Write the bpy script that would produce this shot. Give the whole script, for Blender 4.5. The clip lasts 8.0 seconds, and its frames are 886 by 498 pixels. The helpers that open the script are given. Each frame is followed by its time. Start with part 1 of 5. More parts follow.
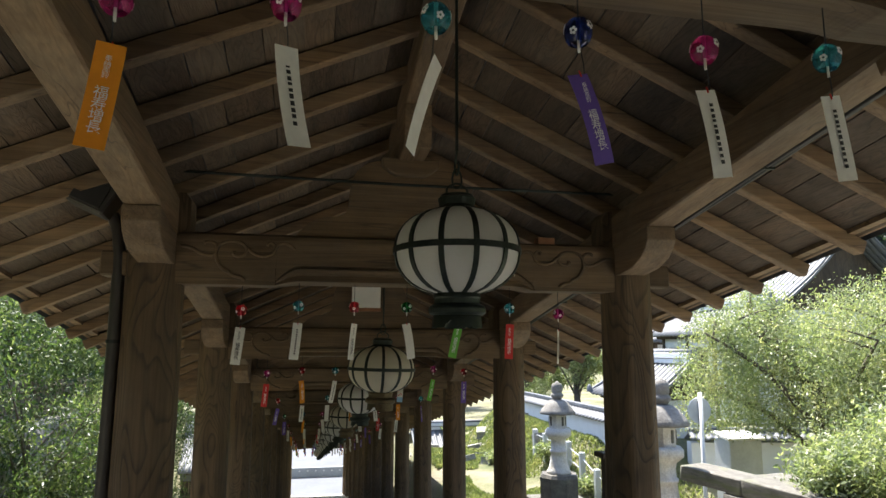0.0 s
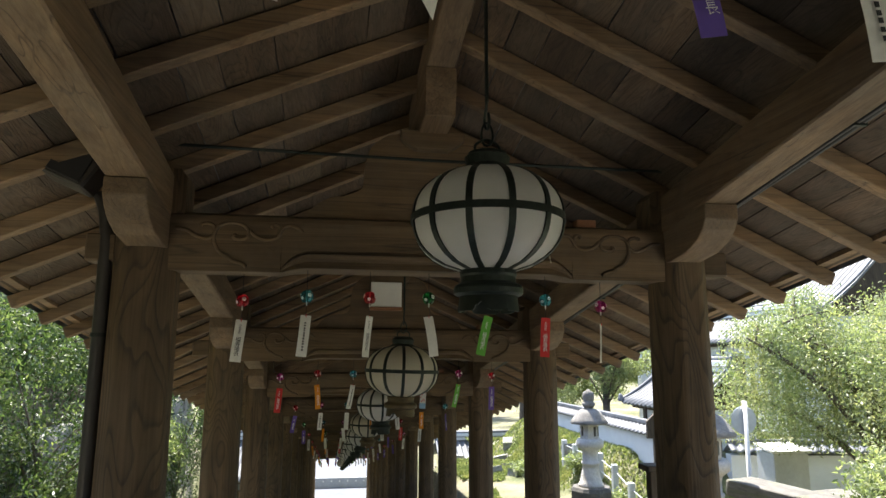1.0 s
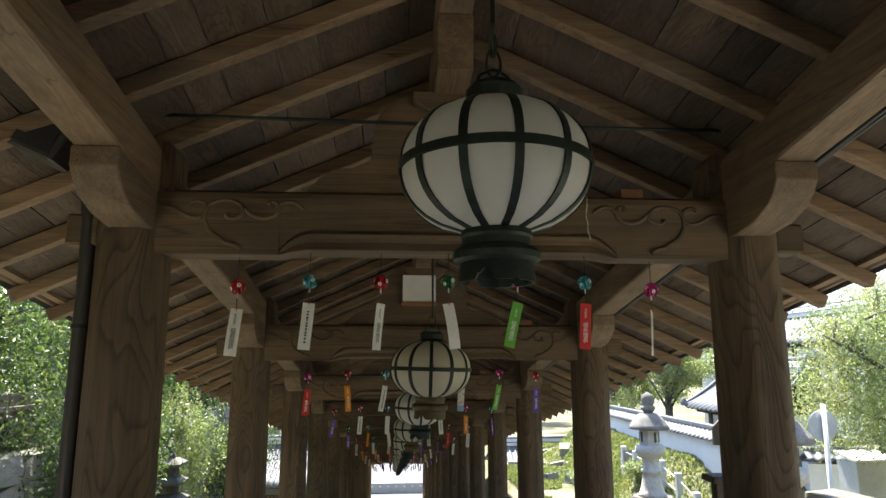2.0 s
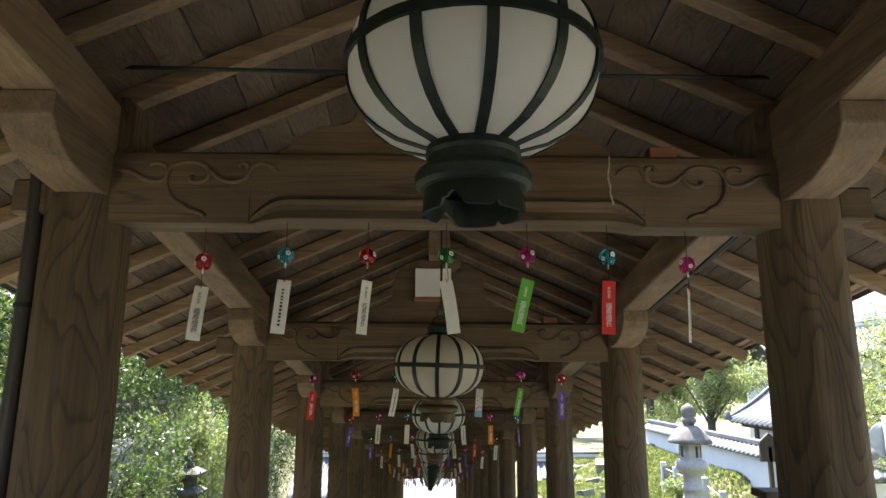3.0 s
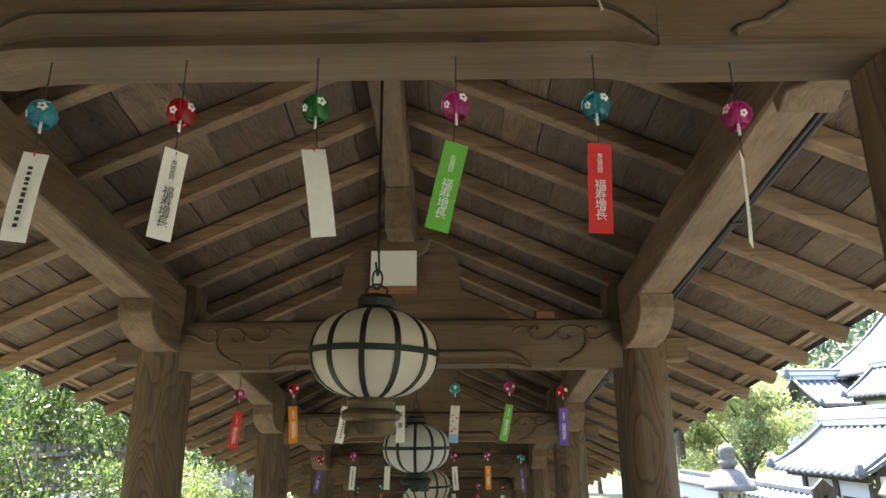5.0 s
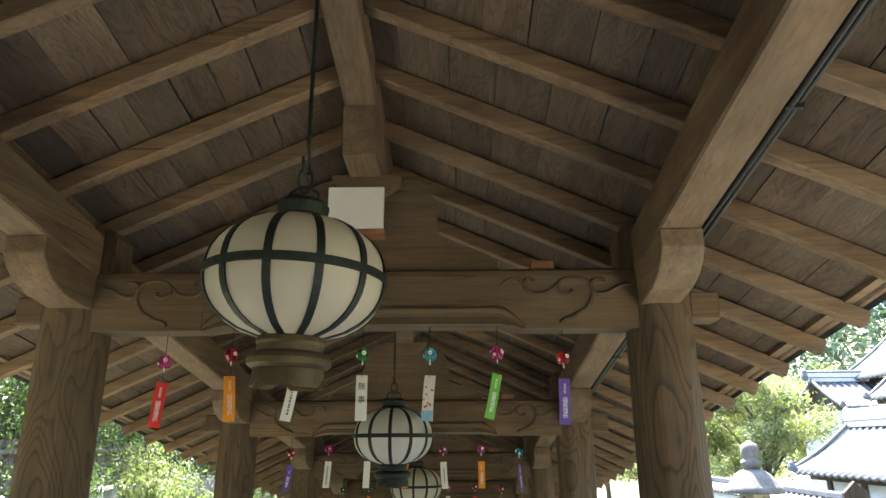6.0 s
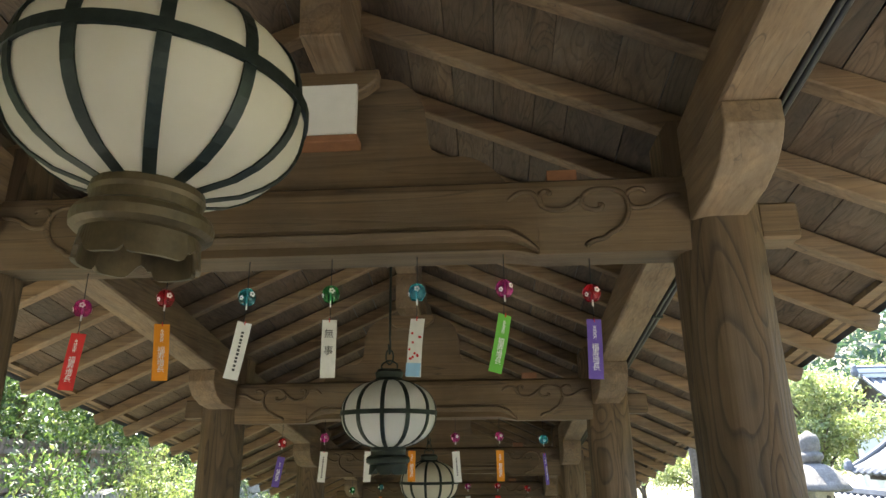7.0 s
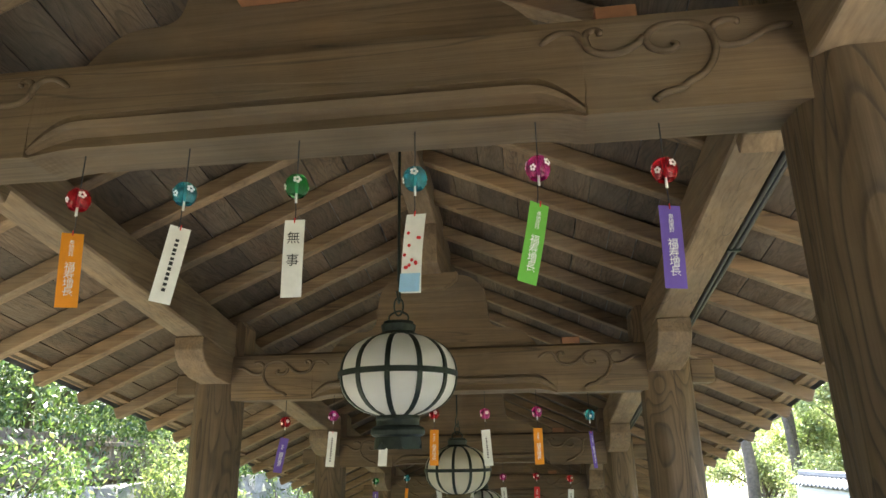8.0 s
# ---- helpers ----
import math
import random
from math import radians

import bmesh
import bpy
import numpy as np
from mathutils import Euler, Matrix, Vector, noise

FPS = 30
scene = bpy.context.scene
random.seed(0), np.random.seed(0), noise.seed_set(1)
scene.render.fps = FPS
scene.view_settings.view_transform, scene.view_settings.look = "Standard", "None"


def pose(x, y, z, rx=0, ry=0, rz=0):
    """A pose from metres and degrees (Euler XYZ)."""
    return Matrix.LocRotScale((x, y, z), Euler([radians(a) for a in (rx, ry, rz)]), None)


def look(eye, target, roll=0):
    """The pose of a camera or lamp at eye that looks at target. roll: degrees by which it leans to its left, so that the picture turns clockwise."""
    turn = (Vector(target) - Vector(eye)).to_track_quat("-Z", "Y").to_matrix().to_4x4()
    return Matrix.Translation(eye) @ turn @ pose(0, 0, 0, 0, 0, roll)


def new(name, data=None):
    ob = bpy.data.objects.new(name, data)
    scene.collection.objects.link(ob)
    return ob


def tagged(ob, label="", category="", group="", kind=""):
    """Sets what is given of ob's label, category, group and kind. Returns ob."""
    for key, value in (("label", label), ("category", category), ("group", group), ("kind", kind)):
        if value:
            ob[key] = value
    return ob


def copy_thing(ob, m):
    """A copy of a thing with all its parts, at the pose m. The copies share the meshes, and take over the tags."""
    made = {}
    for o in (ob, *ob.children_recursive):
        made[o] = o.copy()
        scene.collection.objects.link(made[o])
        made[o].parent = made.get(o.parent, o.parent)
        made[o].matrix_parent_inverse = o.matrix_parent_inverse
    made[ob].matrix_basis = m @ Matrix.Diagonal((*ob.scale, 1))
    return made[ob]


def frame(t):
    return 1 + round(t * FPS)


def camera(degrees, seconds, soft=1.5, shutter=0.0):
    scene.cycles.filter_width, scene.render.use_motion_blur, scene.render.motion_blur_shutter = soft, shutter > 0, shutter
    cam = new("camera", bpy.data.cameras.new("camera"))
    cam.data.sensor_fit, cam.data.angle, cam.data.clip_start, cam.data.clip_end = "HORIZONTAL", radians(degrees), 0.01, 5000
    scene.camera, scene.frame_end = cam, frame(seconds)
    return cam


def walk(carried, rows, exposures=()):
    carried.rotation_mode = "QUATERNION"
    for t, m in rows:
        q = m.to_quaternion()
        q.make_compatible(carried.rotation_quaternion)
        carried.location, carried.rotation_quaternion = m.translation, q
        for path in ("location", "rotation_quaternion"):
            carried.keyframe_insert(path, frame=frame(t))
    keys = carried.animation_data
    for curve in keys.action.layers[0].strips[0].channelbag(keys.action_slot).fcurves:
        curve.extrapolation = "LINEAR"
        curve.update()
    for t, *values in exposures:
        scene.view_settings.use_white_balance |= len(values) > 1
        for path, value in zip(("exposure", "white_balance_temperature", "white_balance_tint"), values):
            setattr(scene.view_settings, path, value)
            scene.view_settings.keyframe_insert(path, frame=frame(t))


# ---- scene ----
cam = camera(68.8, 8.0)
PATH = [
    (0, (-0.712, 0.636, 1.756), (-0.319, 2.574, 2.06), 0.1),
    (0.5, (-0.648, 0.899, 1.702), (-0.308, 2.844, 2.016), 0.0),
    (1, (-0.612, 1.215, 1.665), (-0.293, 3.161, 1.999), 0.2),
    (1.5, (-0.489, 1.491, 1.636), (-0.193, 3.438, 1.986), 0.1),
    (2, (-0.321, 1.76, 1.596), (-0.172, 3.724, 1.945), -0.1),
    (2.2, (-0.3, 1.878, 1.566), (-0.175, 3.843, 1.918), 0.1),
    (3.5, (0.055, 2.619, 1.404), (0.049, 4.568, 1.856), -0.0),
    (4, (0.136, 2.973, 1.333), (0.113, 4.903, 1.857), -0.1),
    (4.5, (0.277, 3.359, 1.243), (0.258, 5.283, 1.788), -0.3),
    (5.8, (0.526, 4.618, 1.006), (0.489, 6.533, 1.581), -0.3),
    (6, (0.578, 4.823, 0.968), (0.533, 6.737, 1.548), -0.2),
    (6.5, (0.646, 5.329, 0.85), (0.563, 7.236, 1.446), -0.6),
    (7, (0.723, 5.828, 0.769), (0.595, 7.729, 1.375), -0.6),
    (7.5, (0.769, 6.291, 0.688), (0.578, 8.183, 1.305), -1.1),
    (8, (0.733, 6.79, 0.613), (0.501, 8.681, 1.221), -0.9),
]
EXPOSURES = [(0, 1.88), (1.5, 2.08), (3.5, 2.62), (4.5, 3.03), (6.5, 3.16), (7.5, 3.36), (8, 3.64)]
walk(cam, [(t, look(eye, target, roll)) for t, eye, target, roll in PATH], EXPOSURES)

# ---- world and sun ----
SUN_EL, SUN_AZ = 62.0, -10.0      # azimuth from +y, to the right positive
world = bpy.data.worlds.new("world")
scene.world = world
world.use_nodes = True
wn = world.node_tree
sky = wn.nodes.new("ShaderNodeTexSky")
sky.sky_type = "NISHITA"
sky.sun_disc = False
sky.sun_elevation, sky.sun_rotation = radians(SUN_EL), radians(SUN_AZ)
sky.altitude, sky.dust_density = 100, 1.5
wn.links.new(sky.outputs[0], wn.nodes["Background"].inputs[0])
wn.nodes["Background"].inputs[1].default_value = 0.13
sun = new("sun", bpy.data.lights.new("sun", "SUN"))
sun.data.energy, sun.data.angle, sun.data.color = 5.0, radians(0.53), (1.0, 0.95, 0.87)
ce = math.cos(radians(SUN_EL))
sun_dir = Vector((ce * math.sin(radians(SUN_AZ)), ce * math.cos(radians(SUN_AZ)), math.sin(radians(SUN_EL))))
sun.matrix_world = look(sun_dir * 60, (0, 0, 0))


# ---- materials ----
class Mat:
    """A node material with short calls."""

    def __init__(self, name, rough=0.7, metal=0.0):
        self.m = bpy.data.materials.new(name)
        self.m.use_nodes = True
        self.t = self.m.node_tree
        self.b = self.t.nodes["Principled BSDF"]
        self.b.inputs["Roughness"].default_value = rough
        self.b.inputs["Metallic"].default_value = metal
        self.tc = self.t.nodes.new("ShaderNodeTexCoord")
        self.oi = self.t.nodes.new("ShaderNodeObjectInfo")

    def link(self, a, b):
        self.t.links.new(a, b)

    def node(self, kind, **values):
        n = self.t.nodes.new("ShaderNode" + kind)
        for k, v in values.items():
            n.inputs[k.replace("_", " ")].default_value = v
        return n

    def coords(self, scale, spread=17.0):
        """Object coordinates, scaled, shifted from object to object."""
        mp = self.node("Mapping", Scale=scale)
        mul = self.node("VectorMath")
        mul.operation = "SCALE"
        mul.inputs[0].default_value = (1.0, 0.7, 1.3)
        ms = self.node("Math")
        ms.operation = "MULTIPLY"
        ms.inputs[1].default_value = spread
        self.link(self.oi.outputs["Random"], ms.inputs[0])
        self.link(ms.outputs[0], mul.inputs["Scale"])
        add = self.node("VectorMath")
        self.link(self.tc.outputs["Object"], add.inputs[0])
        self.link(mul.outputs[0], add.inputs[1])
        self.link(add.outputs[0], mp.inputs["Vector"])
        return mp.outputs[0]

    def noise(self, vec, scale, detail=4.0, rough=0.55, distortion=0.0):
        n = self.node("TexNoise", Scale=scale, Detail=detail, Roughness=rough, Distortion=distortion)
        self.link(vec, n.inputs["Vector"])
        return n.outputs[0]

    def ramp(self, fac, stops):
        r = self.t.nodes.new("ShaderNodeValToRGB")
        e = r.color_ramp.elements
        while len(e) < len(stops):
            e.new(0.5)
        for k, (p, c) in zip(e, stops):
            k.position = p
            k.color = (*c, 1) if len(c) == 3 else c
        self.link(fac, r.inputs[0])
        return r.outputs[0]

    def mix(self, kind, fac, a, b):
        n = self.t.nodes.new("ShaderNodeMix")
        n.data_type, n.blend_type = "RGBA", kind
        for sock, v in ((n.inputs[0], fac), (n.inputs[6], a), (n.inputs[7], b)):
            if isinstance(v, (int, float)):
                sock.default_value = v if sock == n.inputs[0] else (v, v, v, 1)
            elif isinstance(v, tuple):
                sock.default_value = (*v, 1)
            else:
                self.link(v, sock)
        return n.outputs[2]

    def math(self, op, a, b=0.0):
        n = self.t.nodes.new("ShaderNodeMath")
        n.operation = op
        for sock, v in ((n.inputs[0], a), (n.inputs[1], b)):
            if isinstance(v, (int, float)):
                sock.default_value = v
            else:
                self.link(v, sock)
        return n.outputs[0]

    def bump(self, height, strength=0.3, distance=0.01):
        n = self.node("Bump", Strength=strength, Distance=distance)
        self.link(height, n.inputs["Height"])
        self.link(n.outputs[0], self.b.inputs["Normal"])

    def colour(self, c):
        if isinstance(c, tuple):
            self.b.inputs["Base Color"].default_value = (*c, 1)
        else:
            self.link(c, self.b.inputs["Base Color"])

    def rough(self, v):
        self.link(v, self.b.inputs["Roughness"])


def wood(name, dark, light, axis=2, rings=9.0, width=1.0, grey=0.25, line=0.45, bump=0.35, spread=0.2, islands=False, stretch=4.2):
    """Old sawn timber: flame-shaped growth rings along an axis, fibres, stains and a grey weathering."""
    m = Mat(name, 0.72)
    dark, light = ((c[0] * 0.65, c[1] * 0.622, c[2] * 0.545) for c in (dark, light))
    sc = [2.6 / width] * 3
    sc[axis] = 2.6 / stretch / width
    v = m.coords(tuple(sc))
    field = m.noise(v, 1.0, 2.2, 0.36, 0.5)
    band = m.math("FRACT", m.math("MULTIPLY", field, rings))
    ring = m.ramp(band, [(0.0, (0.1, 0.1, 0.1)), (0.5, (0.12, 0.12, 0.12)), (0.72, (0.45, 0.45, 0.45)), (0.88, (1, 1, 1)), (0.95, (0.8, 0.8, 0.8)), (1.0, (0.1, 0.1, 0.1))])
    fs = [70.0] * 3
    fs[axis] = 1.6
    fibre = m.noise(m.coords(tuple(fs)), 1.0, 4.0, 0.65)
    stain = m.noise(m.coords((1.3, 1.3, 1.3)), 1.0, 5.0, 0.6)
    mid = tuple((a + b) / 2 for a, b in zip(dark, light))
    base = m.ramp(stain, [(0.28, dark), (0.5, mid), (0.74, light)])
    base = m.mix("MULTIPLY", line, base, m.ramp(ring, [(0.0, (1.12, 1.08, 1.02)), (1.0, (0.26, 0.21, 0.18))]))
    ss = [11.0] * 3
    ss[axis] = 0.55
    streak = m.noise(m.coords(tuple(ss), 23.0), 1.0, 5.0, 0.6)
    base = m.mix("MULTIPLY", 0.85, base, m.ramp(streak, [(0.3, (0.6, 0.57, 0.54)), (0.52, (1.0, 0.99, 0.97)), (0.72, (1.4, 1.33, 1.24))]))
    base = m.mix("MULTIPLY", 0.6, base, m.ramp(fibre, [(0.25, (0.55, 0.52, 0.5)), (0.7, (1.15, 1.13, 1.1))]))
    cs = [7.0] * 3
    cs[axis] = 0.22
    check = m.noise(m.coords(tuple(cs), 57.0), 1.0, 2.0, 0.5)
    base = m.mix("MULTIPLY", 0.75, base, m.ramp(check, [(0.590, (1, 1, 1)), (0.597, (0.22, 0.2, 0.18)), (0.604, (1, 1, 1))]))
    wear = m.ramp(m.noise(m.coords((0.8, 0.8, 0.8), 31.0), 2.2, 6.0, 0.7), [(0.42, (0, 0, 0)), (0.72, (1, 1, 1))])
    g = sum(light) / 3
    base = m.mix("MIX", m.math("MULTIPLY", wear, grey), base, (g * 1.18, g * 1.04, g * 0.84))
    each = m.t.nodes.new("ShaderNodeNewGeometry").outputs["Random Per Island"] if islands else m.oi.outputs["Random"]
    lo, hi = 1 - spread, 1 + spread
    tone = m.ramp(each, [(0.0, (lo, lo * 0.975, lo * 0.95)), (1.0, (hi, hi * 0.985, hi * 0.95))])
    base = m.mix("MULTIPLY", 0.8, base, tone)
    m.colour(base)
    m.rough(m.ramp(fibre, [(0.2, (0.85, 0.85, 0.85)), (0.8, (0.6, 0.6, 0.6))]))
    m.bump(m.math("ADD", m.math("MULTIPLY", ring, -0.5), fibre), bump, 0.006)
    return m.m


POST_WOOD = wood("post_wood", (0.122, 0.084, 0.053), (0.252, 0.183, 0.122), 2, 21.0, 0.9, 0.2, 0.7, 0.5)
BEAM_WOOD = wood("beam_wood", (0.118, 0.080, 0.048), (0.262, 0.184, 0.116), 0, 9.0, 0.9, 0.36, 0.18, 0.35, 0.2, False, 8.0)
LONG_WOOD = wood("purlin_wood", (0.160, 0.108, 0.071), (0.335, 0.245, 0.172), 1, 16.0, 0.6, 0.4, 0.2, 0.35, 0.2, False, 9.0)
RAFTER_WOOD = wood("rafter_wood", (0.200, 0.133, 0.085), (0.410, 0.292, 0.196), 0, 9.0, 0.5, 0.35, 0.3, 0.35, 0.2, False, 9.0)
BOARD_WOOD = wood("board_wood", (0.090, 0.064, 0.048), (0.205, 0.152, 0.116), 1, 22.0, 0.42, 0.5, 0.5, 0.5, 0.42, False, 9.0)
FAR_BOARD_WOOD = wood("far_board_wood", (0.090, 0.064, 0.048), (0.205, 0.152, 0.116), 1, 22.0, 0.42, 0.5, 0.5, 0.5, 0.42, True, 9.0)
DARK_WOOD = wood("dark_wood", (0.050, 0.039, 0.034), (0.120, 0.094, 0.079), 2, 6.0, 1.0, 0.3, 0.4)
FENCE_WOOD = wood("fence_wood", (0.160, 0.128, 0.107), (0.340, 0.286, 0.249), 2, 6.0, 0.6, 0.5, 0.4)


def plain(name, colour, rough=0.6, metal=0.0, vary=0.15, scale=20.0, bump=0.1, spread=17.0):
    """One colour with mottling at two scales and a slight relief."""
    m = Mat(name, rough, metal)
    v = m.coords((1, 1, 1), spread)
    fine = m.noise(v, scale, 5.0, 0.65)
    wide = m.noise(v, scale / 9, 4.0, 0.6)
    lo, hi = 1 - vary, 1 + vary
    c = m.mix("MULTIPLY", 1.0, colour, m.ramp(fine, [(0.3, (lo, lo, lo)), (0.7, (hi, hi, hi))]))
    c = m.mix("MULTIPLY", 1.0, c, m.ramp(wide, [(0.3, (lo, lo, lo)), (0.7, (hi, hi, hi))]))
    m.colour(c)
    if bump:
        m.bump(fine, bump, 0.01)
    return m.m


def stone(name, a, b, lichen=(0.5, 0.5, 0.45), scale=6.0):
    m = Mat(name, 0.9)
    v = m.coords((1, 1, 1))
    n1, n2, n3 = m.noise(v, scale, 6, 0.7), m.noise(v, scale * 7, 4, 0.7), m.noise(v, scale * 0.35, 5, 0.65)
    c = m.ramp(n1, [(0.3, a), (0.7, b)])
    c = m.mix("MIX", m.ramp(n3, [(0.52, (0, 0, 0)), (0.68, (0.7, 0.7, 0.7))]), c, lichen)
    c = m.mix("MULTIPLY", 0.7, c, m.ramp(n2, [(0.3, (0.6, 0.6, 0.6)), (0.7, (1.2, 1.2, 1.2))]))
    m.colour(c)
    m.bump(m.math("ADD", n1, n2), 0.6, 0.02)
    return m.m


def leaf(name, a, b, c):
    m = Mat(name, 0.44)
    geo = m.t.nodes.new("ShaderNodeNewGeometry")
    col = m.ramp(geo.outputs["Random Per Island"], [(0.0, a), (0.55, b), (1.0, c)])
    branch = m.noise(m.tc.outputs["Object"], 1.2, 4, 0.65)
    col = m.mix("MULTIPLY", 0.9, col, m.ramp(branch, [(0.34, (0.58, 0.70, 0.62)), (0.5, (0.95, 1.0, 0.95)), (0.68, (1.3, 1.2, 1.08))]))
    m.colour(col)
    tr = m.t.nodes.new("ShaderNodeBsdfTranslucent")
    m.link(m.mix("MULTIPLY", 1.0, col, (1.4, 1.5, 0.85)), tr.inputs[0])
    mx = m.t.nodes.new("ShaderNodeMixShader")
    mx.inputs[0].default_value = 0.4
    m.link(m.b.outputs[0], mx.inputs[1])
    m.link(tr.outputs[0], mx.inputs[2])
    m.link(mx.outputs[0], m.t.nodes["Material Output"].inputs[0])
    return m.m


LEAF_MID = leaf("leaf_green", (0.030, 0.052, 0.017), (0.070, 0.108, 0.038), (0.19, 0.22, 0.11))
LEAF_LIME = leaf("leaf_lime", (0.15, 0.178, 0.090), (0.25, 0.28, 0.15), (0.42, 0.41, 0.28))
LEAF_PALE = leaf("leaf_pale", (0.11, 0.145, 0.06), (0.19, 0.225, 0.10), (0.33, 0.34, 0.19))
LEAF_DARK = leaf("leaf_dark", (0.02, 0.05, 0.012), (0.04, 0.085, 0.02), (0.07, 0.11, 0.03))
# bluish haze of the distance is mixed into these leaf colours
LEAF_HAZY = leaf("hazy_far_leaf", (0.018, 0.034, 0.030), (0.032, 0.055, 0.048), (0.055, 0.085, 0.070))
GRASS = leaf("grass_blade", (0.11, 0.135, 0.05), (0.18, 0.20, 0.09), (0.32, 0.31, 0.19))
BARK = plain("bark", (0.10, 0.08, 0.06), 0.9, 0, 0.35, 12, 0.6)
IRON = plain("patinated_iron", (0.022, 0.030, 0.026), 0.5, 0.55, 0.3, 25, 0.15)
BRONZE = plain("greenish_bronze", (0.095, 0.070, 0.036), 0.5, 0.45, 0.3, 18, 0.2)
BLACK = plain("black_plastic", (0.018, 0.018, 0.02), 0.45, 0, 0.1, 30, 0.0)
BROWN_PIPE = plain("dark_pipe", (0.035, 0.03, 0.028), 0.45, 0, 0.15, 20, 0.05)
PLASTER = plain("white_plaster", (0.64, 0.66, 0.68), 0.85, 0, 0.05, 3, 0.1)
TILE = plain("grey_roof_tile", (0.125, 0.133, 0.148), 0.6, 0, 0.2, 6, 0.15)
STEP_STONE = stone("step_stone", (0.44, 0.43, 0.40), (0.60, 0.58, 0.55), (0.38, 0.37, 0.33))
PALE_STONE = stone("pale_granite", (0.52, 0.50, 0.47), (0.70, 0.68, 0.64), (0.42, 0.36, 0.29))
LANTERN_STONE = stone("lantern_stone", (0.15, 0.14, 0.125), (0.29, 0.275, 0.255), (0.13, 0.12, 0.10))
DARK_STONE = stone("dark_stone", (0.07, 0.066, 0.06), (0.15, 0.14, 0.125), (0.20, 0.20, 0.17))
BLOCK_STONE = stone("mossy_block_stone", (0.085, 0.08, 0.07), (0.20, 0.19, 0.165), (0.11, 0.13, 0.05), 5.0)
WALL_STONE = stone("wall_stone", (0.19, 0.18, 0.16), (0.34, 0.325, 0.29), (0.13, 0.17, 0.06), 4.0)
WHITE_SIGN = plain("white_board", (0.72, 0.71, 0.68), 0.6, 0, 0.04, 8, 0.0)
ORANGE_WOOD = plain("new_cedar", (0.24, 0.105, 0.05), 0.6, 0, 0.2, 14, 0.1)
CORD = plain("dark_cord", (0.03, 0.03, 0.035), 0.8, 0, 0.1, 50, 0.0)
INK = plain("black_ink", (0.03, 0.03, 0.03), 0.8, 0, 0.1, 40, 0.0)
WHITE_INK = plain("white_ink", (0.8, 0.79, 0.8), 0.8, 0, 0.05, 40, 0.0)
GREY_PAINT = plain("grey_paint", (0.5, 0.52, 0.53), 0.5, 0.2, 0.08, 12, 0.05)


def shade_paper(name, tint):
    """Milky paper of the lantern panes: diffuse, lets some light through, faintly stained."""
    m = Mat(name, 0.55)
    v = m.coords((1, 1, 1))
    n = m.noise(v, 3.0, 5, 0.6)
    c = m.ramp(n, [(0.3, (0.70, 0.68, 0.64)), (0.7, (0.80, 0.79, 0.77))])
    c = m.mix("MULTIPLY", 1.0, c, tint)
    m.colour(c)
    tr = m.t.nodes.new("ShaderNodeBsdfTranslucent")
    m.link(c, tr.inputs[0])
    mx = m.t.nodes.new("ShaderNodeMixShader")
    mx.inputs[0].default_value = 0.4
    m.link(m.b.outputs[0], mx.inputs[1])
    m.link(tr.outputs[0], mx.inputs[2])
    m.link(mx.outputs[0], m.t.nodes["Material Output"].inputs[0])
    return m.m


PAPER = shade_paper("lantern_paper", (1.0, 1.0, 1.0))
TAN_PAPER = shade_paper("aged_lantern_paper", (0.93, 0.88, 0.76))


def paper(name, c):
    """Thin card strip."""
    m = Mat(name, 0.75)
    n = m.noise(m.coords((1, 1, 1)), 30, 4, 0.6)
    col = m.mix("MULTIPLY", 1.0, c, m.ramp(n, [(0.3, (0.93, 0.93, 0.93)), (0.7, (1.05, 1.05, 1.05))]))
    m.colour(col)
    return m.m


PAPERS = {k: paper(k + "_card", c) for k, c in dict(
    white=(0.74, 0.73, 0.68), red=(0.62, 0.03, 0.03), orange=(0.75, 0.27, 0.01), green=(0.13, 0.42, 0.05),
    purple=(0.13, 0.075, 0.36), sky=(0.30, 0.52, 0.72)).items()}


def glass(name, c):
    """Thin blown glass with a painted tint on its inside."""
    m = Mat(name, 0.06)
    m.b.inputs["Transmission Weight"].default_value = 0.72
    m.b.inputs["IOR"].default_value = 1.35
    n = m.noise(m.coords((1, 1, 1)), 30, 3, 0.6)
    m.colour(m.mix("MULTIPLY", 1.0, c, m.ramp(n, [(0.35, (0.6, 0.6, 0.6)), (0.65, (1.3, 1.3, 1.3))])))
    return m.m


GLASS = {k: glass(k + "_glass", c) for k, c in dict(
    red=(0.65, 0.015, 0.03), teal=(0.06, 0.42, 0.52), green=(0.02, 0.28, 0.06), pink=(0.68, 0.04, 0.30),
    navy=(0.02, 0.04, 0.25)).items()}


# ---- mesh helpers ----
def mesh_of(bm, material, smooth=False, name="mesh"):
    me = bpy.data.meshes.new(name)
    bm.normal_update()
    bm.to_mesh(me)
    bm.free()
    for mt in (material if isinstance(material, (list, tuple)) else [material]):
        me.materials.append(mt)
    if smooth:
        me.polygons.foreach_set("use_smooth", [True] * len(me.polygons))
    return me


def part(name, bm, material, parent=None, label="", smooth=False, at=None):
    """One mesh object, under a thing or under a part."""
    me = bm if isinstance(bm, bpy.types.Mesh) else mesh_of(bm, material, smooth, name)
    ob = new(name, me)
    if parent:
        ob.parent = parent
    if at is not None:
        ob.matrix_basis = at
    if label:
        ob["label"] = label
    return ob


def holder(name, label, category, at=None, group="", kind=""):
    ob = new(name)
    ob.empty_display_size = 0.1
    if at is not None:
        ob.matrix_basis = at
    return tagged(ob, label, category, group, kind)


